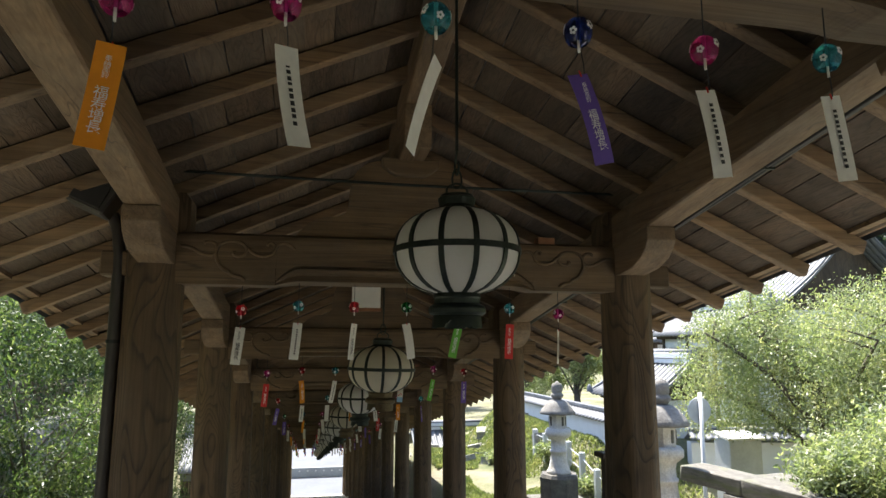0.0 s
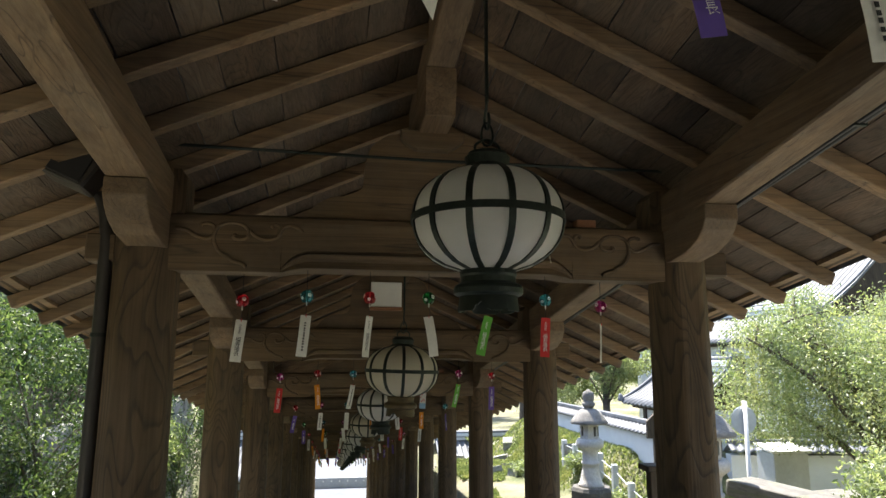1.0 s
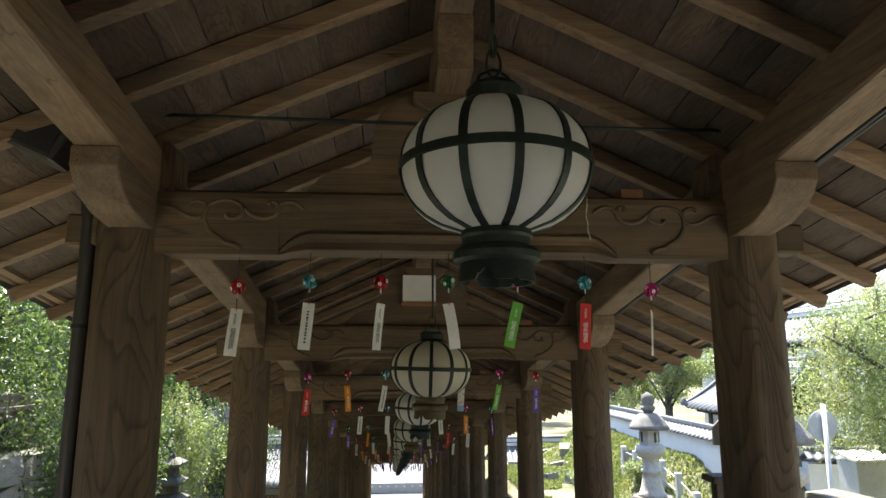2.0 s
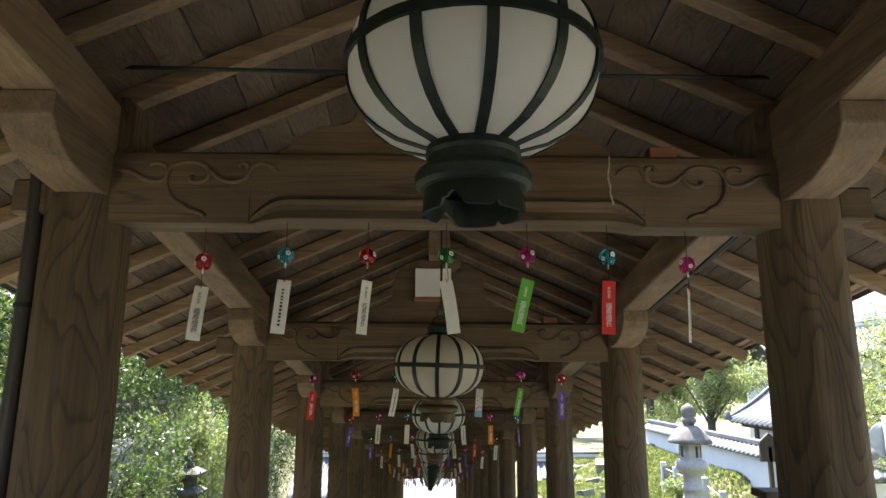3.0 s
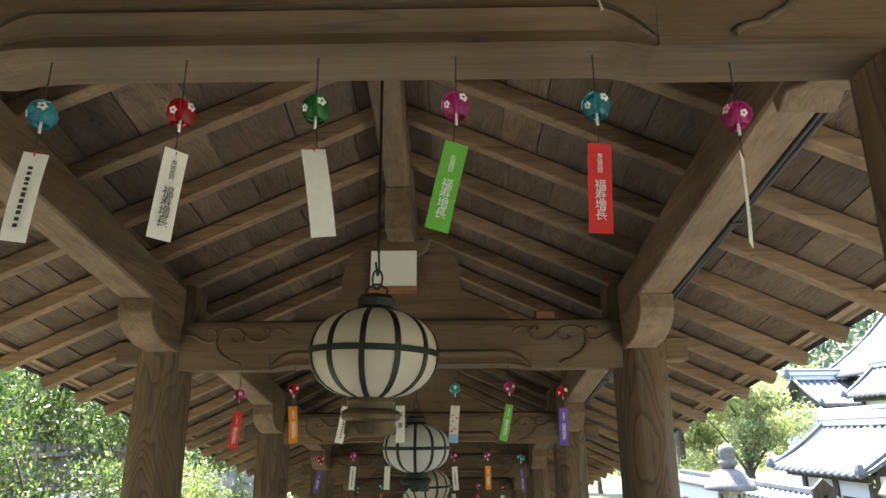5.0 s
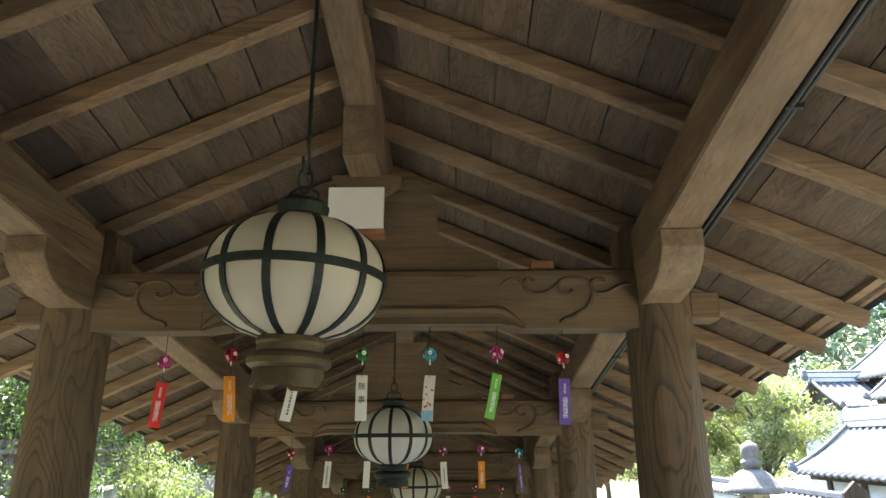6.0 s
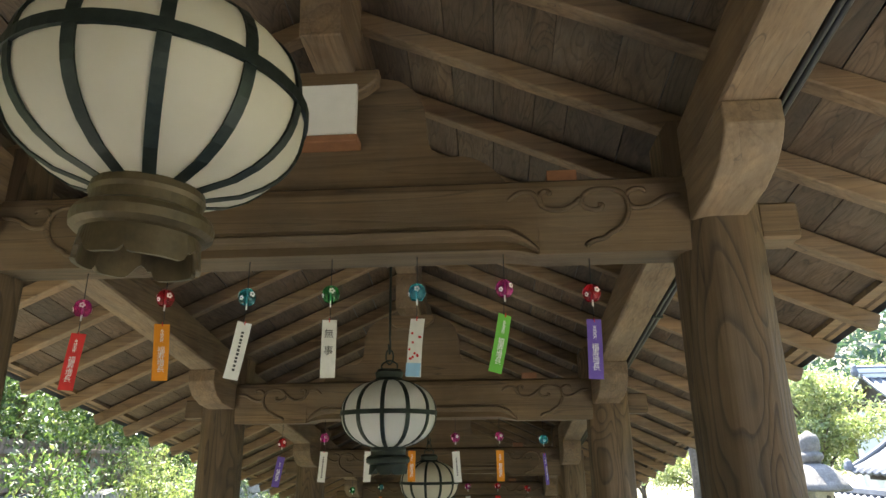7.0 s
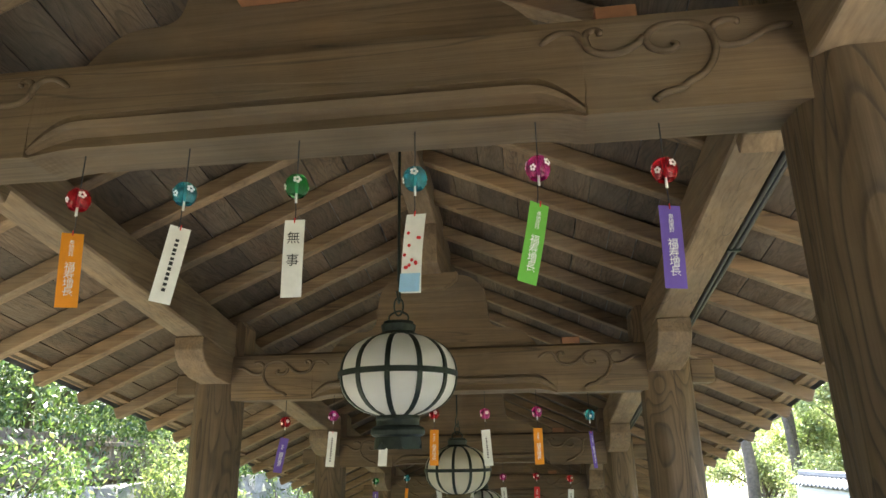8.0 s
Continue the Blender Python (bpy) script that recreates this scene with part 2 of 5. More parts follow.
def quiet_bevel(bm, w, seg=1):
    if w > 0:
        bmesh.ops.bevel(bm, geom=bm.edges[:], offset=w, segments=seg, affect="EDGES", profile=0.6)


def box(x0, x1, y0, y1, z0, z1, bevel=0.0, shear=0.0, bm=None):
    """A box; shear tilts it along y."""
    own = bm is None
    bm = bm or bmesh.new()
    vs = [bm.verts.new((x, y, z + shear * y)) for x in (x0, x1) for y in (y0, y1) for z in (z0, z1)]
    for f in ((0, 1, 3, 2), (4, 6, 7, 5), (0, 4, 5, 1), (2, 3, 7, 6), (0, 2, 6, 4), (1, 5, 7, 3)):
        bm.faces.new([vs[k] for k in f])
    if own:
        bmesh.ops.recalc_face_normals(bm, faces=bm.faces[:])
        quiet_bevel(bm, bevel)
    return bm


def loft(sections, closed_ends=True, bm=None):
    """Joins rings of points of equal length."""
    bm = bm or bmesh.new()
    rings = [[bm.verts.new(p) for p in s] for s in sections]
    n = len(rings[0])
    for a, b in zip(rings, rings[1:]):
        for k in range(n):
            bm.faces.new((a[k], a[(k + 1) % n], b[(k + 1) % n], b[k]))
    if closed_ends:
        bm.faces.new(rings[0][::-1])
        bm.faces.new(rings[-1])
    bmesh.ops.recalc_face_normals(bm, faces=bm.faces[:])
    return bm


def lathe(profile, seg=24, bm=None, caps=True):
    """Turns (radius, z) pairs round z."""
    secs = [[(r * math.cos(2 * math.pi * k / seg), r * math.sin(2 * math.pi * k / seg), z) for k in range(seg)] for r, z in profile]
    return loft(secs, caps, bm)


def tube(points, r, seg=6, bm=None, taper=None):
    """A round bar along points."""
    pts = [Vector(p) for p in points]
    secs = []
    for k, p in enumerate(pts):
        d = (pts[min(k + 1, len(pts) - 1)] - pts[max(k - 1, 0)]).normalized()
        u = d.orthogonal().normalized() if k == 0 else (u - d * u.dot(d)).normalized()
        w = d.cross(u)
        rr = r * (taper[k] if taper else 1)
        secs.append([p + (u * math.cos(a) + w * math.sin(a)) * rr for a in (2 * math.pi * j / seg for j in range(seg))])
    return loft(secs, True, bm)


def spline(pts, n=6):
    """A smooth line through points."""
    p = [Vector(q) for q in pts]
    out = []
    for k in range(len(p) - 1):
        a, b, c, d = p[max(k - 1, 0)], p[k], p[k + 1], p[min(k + 2, len(p) - 1)]
        for j in range(n):
            t = j / n
            out.append(0.5 * ((2 * b) + (c - a) * t + (2 * a - 5 * b + 4 * c - d) * t * t + (3 * b - a - 3 * c + d) * t ** 3))
    return out + [p[-1]]


def slab(outline, y0, y1, bevel=0.0):
    """A board cut to an outline of (x, z), from y0 to y1."""
    bm = bmesh.new()
    a = [bm.verts.new((x, y0, z)) for x, z in outline]
    b = [bm.verts.new((x, y1, z)) for x, z in outline]
    bm.faces.new(a)
    bm.faces.new(b[::-1])
    for k in range(len(a)):
        j = (k + 1) % len(a)
        bm.faces.new((a[j], a[k], b[k], b[j]))
    bmesh.ops.recalc_face_normals(bm, faces=bm.faces[:])
    if bevel:
        rim = [e for e in bm.edges if len(e.link_faces) == 2 and any(len(f.verts) > 4 for f in e.link_faces)]
        bmesh.ops.bevel(bm, geom=rim, offset=bevel, segments=1, affect="EDGES")
    return bm


def word_mesh(lines, size, material):
    """Upright writing, one sign under another, as a flat mesh in the xz plane facing -y."""
    cu = bpy.data.curves.new("writing", "FONT")
    cu.body, cu.size, cu.align_x, cu.align_y, cu.space_line = "\n".join(lines), size, "CENTER", "TOP", 0.86
    cu.resolution_u = 1
    tmp = new("writing", cu)
    dg = bpy.context.evaluated_depsgraph_get()
    me = bpy.data.meshes.new_from_object(tmp.evaluated_get(dg))
    bpy.data.objects.remove(tmp)
    me.transform(Matrix.Rotation(radians(90), 4, "X"))
    me.materials.clear()
    me.materials.append(material)
    return me


# ---- the corridor's plan ----
BAY, FALL = 3.25, 0.57
SL = FALL / BAY
Y1, Z1 = 5.4, 2.2                  # front face and underside of one tie beam
FIRST, LAST = -6, 13               # frames, counted from the camera's first one ahead


def zs(y):
    """Underside of the tie beams, carried along the slope."""
    return Z1 - SL * (y - Y1)


def station(k):
    y = Y1 + BAY * (k - 1)
    return y, zs(y)


def floor_z(y):
    return 0.12 - SL * (y - 0.6)


FLOOR_DROP = zs(0.6) - 0.12        # from tie beam down to the floor under it
POST_X, POST_W = 1.800, 0.190
KETA_X0, KETA_X1, KETA_Z0, KETA_Z1 = 1.655, 1.885, 0.35, 0.62
RAFTER_S, EAVE_X = 0.45, 3.05      # pitch and reach of the rafters
RAFTER_Z = KETA_Z1 + RAFTER_S * 1.77
RAFTER_H, RAFTER_W, PER_BAY = 0.099, 0.088, 6
RIDGE_Z0, RIDGE_Z1 = 1.24, 1.50


def chamfered(hx, hy, c):
    return [(hx, -hy + c), (hx, hy - c), (hx - c, hy), (-hx + c, hy), (-hx, hy - c), (-hx, -hy + c), (-hx + c, -hy), (hx - c, -hy)]


def frame_thing():
    """Two posts, the carved tie beam, the strut on it and the ridge bracket; origin at the beam's underside, on its front face."""
    f = holder("timber_frame", "weathered cedar frame with two posts and carved tie beam", "timber frame", group="frames of the corridor")
    for s in (-1, 1):
        secs = []
        for z, w in ((-FLOOR_DROP - 0.02, 1.02), (-2.0, 1.01), (-1.0, 0.995), (0.14, 0.97), (KETA_Z0 - 0.02, 0.97)):
            secs.append([(s * POST_X + x * w, 0.12 + y * w, z) for x, y in chamfered(POST_W, POST_W, 0.10)])
        bm = loft(secs)
        p = part("post", bm, POST_WOOD, f)
        bv = p.modifiers.new("worn", "BEVEL")
        bv.width, bv.segments, bv.limit_method, bv.angle_limit = 0.03, 3, "ANGLE", radians(25)
        part("base_stone", loft([[(s * POST_X + x * 1.5, 0.12 + y * 1.5, z) for x, y in chamfered(0.2, 0.2, 0.03)] for z in (-FLOOR_DROP - 0.2, -FLOOR_DROP + 0.06)]), STEP_STONE, p)
        # head block on the inner side, up to the rafters
        inner = s * 1.575
        bm = loft([[(x, y, z) for x, y in ((inner, 0.02), (inner + s * 0.085, 0.02), (inner + s * 0.085, 0.24), (inner, 0.24))]
                   for z in (0.34, 0.6)] + [[(x, y, 0.655) for x, y in ((inner + s * 0.04, 0.02), (inner + s * 0.085, 0.02), (inner + s * 0.085, 0.24), (inner + s * 0.04, 0.24))]])
        part("head_block", bm, POST_WOOD, f)
        # boat-shaped bracket under the purlin
        prof = [(-0.53, KETA_Z0 + SL * 0.53), (-0.53, KETA_Z0 + SL * 0.53 - 0.10), (-0.49, 0.28), (-0.42, 0.22), (-0.28, 0.165), (-0.08, 0.135)]
        back = [(0.32, 0.135), (0.5, 0.16), (0.62, 0.2), (0.70, 0.27 - SL * 0.7), (0.72, KETA_Z0 - SL * 0.72)]
        ring = [(y, z - 0.002) for y, z in prof + back]
        bm = loft([[(x, y, z) for y, z in ring] for x in (s * KETA_X0, s * KETA_X1)])
        quiet_bevel(bm, 0.006)
        part("bracket", bm, LONG_WOOD, f)
        part("beam_end", box(*sorted((s * (POST_X + POST_W - 0.02), s * 2.15)), 0.03, 0.21, 0.05, 0.225, 0.012), BEAM_WOOD, f)
    # tie beam: upper edges rounded; between the carved ends the foot is cut up, under a bead and a cove that sweep down to the cut's end
    secs = []
    half_x = [0.0, 0.45, 0.78, 0.82, 0.85, 0.875, 0.90, 0.92, 0.94, 0.955, 0.966, 0.974, 1.2, 1.655]
    foot = [(0.030, 0.036), (0.034, 0.050), (0.042, 0.080), (0.000, 0.096), (-0.011, 0.120), (0.022, 0.128), (0.022, 0.138), (-0.006, 0.148)]
    t, h = 0.205, 0.374
    for x in [-v for v in half_x[:0:-1]] + half_x:
        a = abs(x)
        g = 1 - min(1, max(0, (a - 0.79) / 0.18)) ** 1.8
        cut = a < 0.97
        low = []
        for q, (fy, fz) in enumerate(foot):
            low.append((x, fy * (0.3 + 0.7 * g), 0.004 * q + (fz - 0.004 * q) * g) if cut else (x, -0.0005 * q, 0.021 * q))
        secs.append(low + [(x, -0.004, 0.322), (x, 0.006, 0.355), (x, 0.036, h), (x, t - 0.036, h), (x, t - 0.006, 0.355), (x, t, 0.29), (x, t, 0.1), (x, t, 0.55 * low[0][2])])
    beam = part("tie_beam", loft(secs), BEAM_WOOD, f)
    bv = beam.modifiers.new("worn", "BEVEL")
    bv.width, bv.segments, bv.limit_method, bv.angle_limit = 0.008, 2, "ANGLE", radians(28)
    lines = [
        [(1.183, 0.030), (1.205, 0.048), (1.235, 0.058), (1.268, 0.066), (1.295, 0.088), (1.331, 0.106), (1.363, 0.141), (1.383, 0.188), (1.383, 0.238), (1.363, 0.280), (1.318, 0.305), (1.255, 0.309), (1.205, 0.292), (1.176, 0.257), (1.186, 0.222), (1.218, 0.206), (1.252, 0.206), (1.268, 0.222), (1.250, 0.236)],
        [(1.386, 0.228), (1.414, 0.207), (1.466, 0.209), (1.510, 0.229), (1.548, 0.252), (1.590, 0.262), (1.625, 0.266)],
        [(1.386, 0.228), (1.378, 0.262), (1.396, 0.290), (1.430, 0.302), (1.458, 0.296), (1.462, 0.280)],
        [(1.168, 0.262), (1.134, 0.229), (1.082, 0.209), (1.028, 0.213), (0.992, 0.233), (0.974, 0.270), (0.950, 0.298), (0.912, 0.304), (0.876, 0.292), (0.838, 0.262)],
        [(0.992, 0.233), (0.983, 0.270), (0.992, 0.296), (1.016, 0.306), (1.032, 0.294), (1.024, 0.282)],
    ]
    for s in (-1, 1):
        bm = bmesh.new()
        for ln in lines:
            pts = spline([(s * x, -0.007 + max(0.0, z - 0.285) * 0.35, z) for x, z in ln], 5)
            tp = [1.0] * (len(pts) - 4) + [0.9, 0.75, 0.6, 0.4]
            tube(pts, 0.0125, 7, bm, tp)
        part("scroll_carving", bm, BEAM_WOOD, beam, smooth=True)
    # strut board
    half = [(0.20, 0.985), (0.30, 0.965), (0.37, 0.92), (0.42, 0.86), (0.447, 0.77), (0.455, 0.69), (0.460, 0.625), (0.478, 0.57), (0.515, 0.540), (0.56, 0.530), (0.61, 0.527), (0.665, 0.518), (0.725, 0.49), (0.775, 0.45), (0.82, 0.40), (0.845, 0.366)]
    rail = spline([(x, 0, z) for x, z in half], 3)
    bm = loft([[(-p.x, 0.05, p.z), (p.x, 0.05, p.z), (p.x, 0.175, p.z), (-p.x, 0.175, p.z)] for p in rail])
    part("strut_board", bm, BEAM_WOOD, f, "dark curved strut board")
    # ridge bracket: saddle and boat block
    sad = [(-0.22, 0.99), (-0.215, 0.93), (-0.16, 0.885), (-0.11, 0.86), (0.11, 0.86), (0.16, 0.885), (0.215, 0.93), (0.22, 0.99)]
    part("ridge_saddle", slab(sad, -0.03, 0.24, 0.008), BEAM_WOOD, f)
    ring = [(-0.36, RIDGE_Z0 + SL * 0.36), (-0.36, RIDGE_Z0 + SL * 0.36 - 0.10), (-0.33, 0.985), (-0.1, 0.975), (0.3, 0.975), (0.56, 1.0), (0.6, 1.06), (0.6, RIDGE_Z0 - SL * 0.6)]
    bm = loft([[(x, y, z - 0.002) for y, z in ring] for x in (-0.1, 0.1)])
    quiet_bevel(bm, 0.006)
    part("ridge_block", bm, LONG_WOOD, f)
    part("wedge", box(1.03, 1.17, 0.04, 0.13, 0.372, 0.43, 0.004), ORANGE_WOOD, f, "small reddish cedar wedge")
    return f


y0, z0 = station(FIRST)
first_frame = frame_thing()
first_frame.matrix_basis = pose(0, y0, z0)
for k in range(FIRST + 1, LAST + 1):
    y, z = station(k)
    copied = copy_thing(first_frame, pose(0, y, z))
    if k == 1:
        seam = tube(spline([(0.818, 0.030, 0.372), (0.810, 0.004, 0.352), (0.806, -0.004, 0.31), (0.797, -0.005, 0.255), (0.806, -0.006, 0.2), (0.804, -0.008, 0.165), (0.812, -0.012, 0.128), (0.816, -0.010, 0.108)], 4), 0.0046, 5, None, [0.5, 1.2, 0.7, 1.0, 1.3, 0.8] * 5)
        part("pale_seam", seam, plain("pale_filler", (0.50, 0.44, 0.33), 0.8), copied, "thin pale crack filler")

# ---- unseen plain board walls, added to keep side light off the upper stair ----
for name, s in (("wall_west", -1), ("wall_east", 1)):
    ya, yb = station(FIRST)[0] - 0.9, station(-1)[0] + 0.0
    bm = bmesh.new()
    n = int((yb - ya) / 0.3)
    for k in range(n):
        y = ya + k * 0.3
        box(*sorted((s * 1.90, s * (1.93 + 0.004 * (k % 2)))), y + 0.003, y + 0.297, zs(y) - FLOOR_DROP - 0.3, zs(y) + KETA_Z0, 0.0, 0.0, bm)
    tagged(new(name, mesh_of(bm, DARK_WOOD, False, name)), "unseen dark upright board wall added to shade the upper stairs", "wall", kind="structure")

# ---- roof: purlins, ridge, rafters, boards, tiles ----
YA, YB = station(FIRST)[0] - 1.0, station(LAST)[0] + 1.0
roof = holder("roof", "open timber roof with rafters, plank sheathing and grey tiles", "roof", pose(0, 0, 0), kind="structure")


def rafter_mesh(s):
    """One rafter from ridge to eave on side s, in the plane across the corridor."""
    k = math.hypot(1, RAFTER_S)
    dn = (RAFTER_S / k, 1 / k)
    x0, x1 = 0.02, EAVE_X
    ring = [(x0, RAFTER_Z - RAFTER_S * x0), (x1, RAFTER_Z - RAFTER_S * x1), (x1 + dn[0] * RAFTER_H, RAFTER_Z - RAFTER_S * x1 + dn[1] * RAFTER_H), (x0, RAFTER_Z - RAFTER_S * x0 + RAFTER_H * k)]
    bm = loft([[(s * x, y, z) for x, z in ring] for y in (-RAFTER_W / 2, RAFTER_W / 2)])
    quiet_bevel(bm, 0.006)
    return mesh_of(bm, RAFTER_WOOD, False, "rafter")


RAFTERS = {s: rafter_mesh(s) for s in (-1, 1)}
STEP = BAY / PER_BAY
n_raf = int((YB - YA) / STEP)
rng = random.Random(5)
RAFTER_Y0 = Y1 + 0.145
k0 = int((RAFTER_Y0 - YA) / STEP)
for k in range(-k0, n_raf - k0):
    y = RAFTER_Y0 + k * STEP
    for s in (-1, 1):
        part("rafter", RAFTERS[s], None, roof, at=pose(0, y + rng.uniform(-0.012, 0.012), zs(y) + rng.uniform(-0.006, 0.004)))
for k in range(FIRST, LAST):
    y, z = station(k)
    for s in (-1, 1):
        bm = box(*sorted((s * KETA_X0, s * KETA_X1)), 0.002, BAY - 0.002, KETA_Z0, KETA_Z1, 0.012, -SL)
        part("purlin", bm, LONG_WOOD, roof, at=pose(0, y + 0.12, z - SL * 0.12 + 0.0))
    part("ridge_beam", box(-0.095, 0.095, 0.002, BAY - 0.002, RIDGE_Z0, RIDGE_Z1, 0.012, -SL), LONG_WOOD, roof, at=pose(0, y + 0.12, z - SL * 0.12))

# plank sheathing on the rafters: short planks run along the corridor and butt on every second rafter
kk = math.hypot(1, RAFTER_S)
slope_len = (EAVE_X - 0.04) * kk
PLANK_L = STEP * 2
PLANKS = {}


def plank_mesh(sd, w, v):
    """One thin board, its long edges slightly out of true and open joints between neighbours."""
    if (sd, w, v) not in PLANKS:
        bm = bmesh.new()
        a, b = (0.0, 0.002, 0.004)[v], (0.003, 0.0, 0.002)[v]
        ends = {(0, 0): 0.001 + a, (0, 1): 0.001 + b, (1, 0): w - 0.0015 - b, (1, 1): w - 0.001 - a}
        vs = []
        for iu in (0, 1):
            for iy in (0, 1):
                for h in (0, 0.018):
                    u, yy = ends[iu, iy], (0.002, PLANK_L - 0.002)[iy]
                    vs.append(bm.verts.new((sd * (u + h * RAFTER_S) / kk, yy, (h - RAFTER_S * u) / kk - SL * yy)))
        for f in ((0, 1, 3, 2), (4, 6, 7, 5), (0, 4, 5, 1), (2, 3, 7, 6), (0, 2, 6, 4), (1, 5, 7, 3)):
            bm.faces.new([vs[q] for q in f])
        bmesh.ops.recalc_face_normals(bm, faces=bm.faces[:])
        PLANKS[sd, w, v] = mesh_of(bm, BOARD_WOOD, False, "plank")
    return PLANKS[sd, w, v]


far_planks = []
y = RAFTER_Y0 - STEP * (2 * int((RAFTER_Y0 - YA) / (2 * STEP)) + 2)
while y < YB:
    for s in (-1, 1):
        d = 0.003
        while d < slope_len - 0.02:
            w = rng.choice((0.19, 0.22, 0.25, 0.28, 0.32))
            if slope_len - d - w < 0.15:
                w = round(slope_len - d, 3)
            x, zz = 0.02 + d / kk, RAFTER_Z - RAFTER_S * (0.02 + d / kk) + (RAFTER_H + 0.001) * kk
            m = pose(s * x, y, zs(y) + zz + rng.uniform(0, 0.005), 0, rng.uniform(-0.7, 0.7), 0)
            pm = plank_mesh(s, w, rng.randrange(3))
            if 0.8 < y < 12.4:
                part("plank", pm, None, roof, at=m)
            else:
                far_planks.append((m, pm))
            d += w
    y += PLANK_L
verts, faces = [], []
for m, pm in far_planks:
    b = len(verts)
    verts += [tuple(m @ v.co) for v in pm.vertices]
    faces += [[b + i for i in p.vertices] for p in pm.polygons]
me = bpy.data.meshes.new("far_planks")
me.from_pydata(verts, [], faces)
me.materials.append(FAR_BOARD_WOOD)
tagged(part("far_planks", me, None, roof), kind="stuff")


def tile_mesh():
    """Both tiled slopes: barrel ribs down the slope, over a bed that closes the roof."""
    bm = bmesh.new()
    pitch = 0.27
    n = int((YB - YA) / pitch)
    prof = [(0.0, 0.05), (0.03, 0.10), (0.065, 0.125), (0.10, 0.10), (0.13, 0.05), (0.20, 0.035)]
    for s in (-1, 1):
        for k in range(n):
            y = YA + k * pitch
            rows = []
            for x in (0.0, EAVE_X + 0.06):
                z = RAFTER_Z - RAFTER_S * x + (RAFTER_H + 0.03) * kk
                rows.append([bm.verts.new((s * x, y + a, zs(y + a) + z + h)) for a, h in prof + [(pitch, 0.05)]])
            for a in range(len(prof)):
                bm.faces.new((rows[0][a], rows[0][a + 1], rows[1][a + 1], rows[1][a]))
            low = [bm.verts.new((v.co.x, v.co.y, zs(v.co.y) + RAFTER_Z - RAFTER_S * abs(v.co.x) + (RAFTER_H + 0.022) * kk)) for v in rows[1]]
            for a in range(len(prof)):
                bm.faces.new((rows[1][a], rows[1][a + 1], low[a + 1], low[a]))
    bmesh.ops.recalc_face_normals(bm, faces=bm.faces[:])
    return bm


part("roof_tiles", tile_mesh(), TILE, roof, "grey curved roof tiles")
part("ridge_cap", box(-0.16, 0.16, YA, YB, 1.62, 1.95, 0.02, -SL), TILE, roof, at=pose(0, 0, zs(0)))
for s in (-1, 1):
    ze = RAFTER_Z - RAFTER_S * EAVE_X + (RAFTER_H - 0.005) * kk
    part("eave_board", box(*sorted((s * (EAVE_X - 0.12), s * (EAVE_X + 0.035))), YA, YB, ze + 0.03, ze + 0.075, 0.0, -SL), RAFTER_WOOD, roof, at=pose(0, 0, zs(0)))

# ---- stair floor of the corridor ----
RISE = 0.10
TREAD = RISE / SL
stair = holder("stairway", "long shallow flight of pale stone steps under the roof", "stairway", pose(0, 0, 0), kind="structure")
step_mesh = mesh_of(box(-2.15, 2.15, 0.0, TREAD + 0.03, -0.22, 0.0, 0.012), STEP_STONE, False, "step")
y = YA
while y < YB:
    part("step", step_mesh, None, stair, at=pose(0, y, floor_z(y + TREAD / 2)))
    y += TREAD
for s in (-1, 1):
    bm = box(*sorted((s * 2.16, s * 2.5)), YA, YB, -0.35, 0.1, 0.01, -SL)
    part("kerb", bm, STEP_STONE, stair, at=pose(0, 0, floor_z(0)))


# ---- ground ----
def smooth(a, b, v):
    t = min(1, max(0, (v - a) / (b - a)))
    return t * t * (3 - 2 * t)


def ground_z(x, y):
    core = max(floor_z(min(max(y, -26), 46)), -7.85) - 0.16
    terrace = -2.1 - 3.4 * smooth(26, 34, y) - 2.3 * smooth(36, 48, y)
    terrace += (min(0.4, max(0, -0.08 * (x - 14))) if x > 14 else 0)
    garden = -0.12 - 1.98 * smooth(9.0, 9.5, y + 0.05 * (x - 4))
    right = max(terrace, garden) if x > 5.6 else max(terrace, core - 0.05)
    right += (core - right) * (1 - smooth(-4, 3, y))
    right += 0.5 * smooth(12, 30, x) + 1.35 * smooth(5.6, 7.1, x) * smooth(15, 18, y) * (1 - smooth(27, 31, y))
    left = max(0.15, core - 0.2 if y < 0 else 0) - 0.07 * max(0, y - 10) + 1.2 * smooth(-7, -16, x)
    if x > 0:
        z = core + (right - core) * smooth(2.5, 3.4, x)
    else:
        z = core + (left - core) * smooth(-6.35, -6.6, x)
    r = math.hypot(x, y - 10)
    z += 0.05 * noise.noise((x * 0.7, y * 0.7, 0)) * smooth(2.4, 4, abs(x))
    hill = smooth(75, 300, r) * (52 + 22 * noise.noise((x * 0.006, y * 0.006, 3.1)))
    return z + hill * (0.75 + 0.25 * smooth(-50, 80, x))


def spaced():
    fine = [0.45 * k for k in range(-40, 41)]
    out, d = [], 18.0
    while d < 900:
        d *= 1.17
        out.append(d)
    return [-v for v in out[::-1]] + fine + out


gx = spaced()
gy = [v + 16 for v in [-w for w in [18 * 1.17 ** k for k in range(1, 26)][::-1]] + [0.6 * k for k in range(-45, 61)] + [36 * 1.17 ** k for k in range(1, 21)]]
gv = [(x, y, ground_z(x, y)) for x in gx for y in gy]
nyy = len(gy)
gf = [(i * nyy + j, (i + 1) * nyy + j, (i + 1) * nyy + j + 1, i * nyy + j + 1) for i in range(len(gx) - 1) for j in range(nyy - 1)]


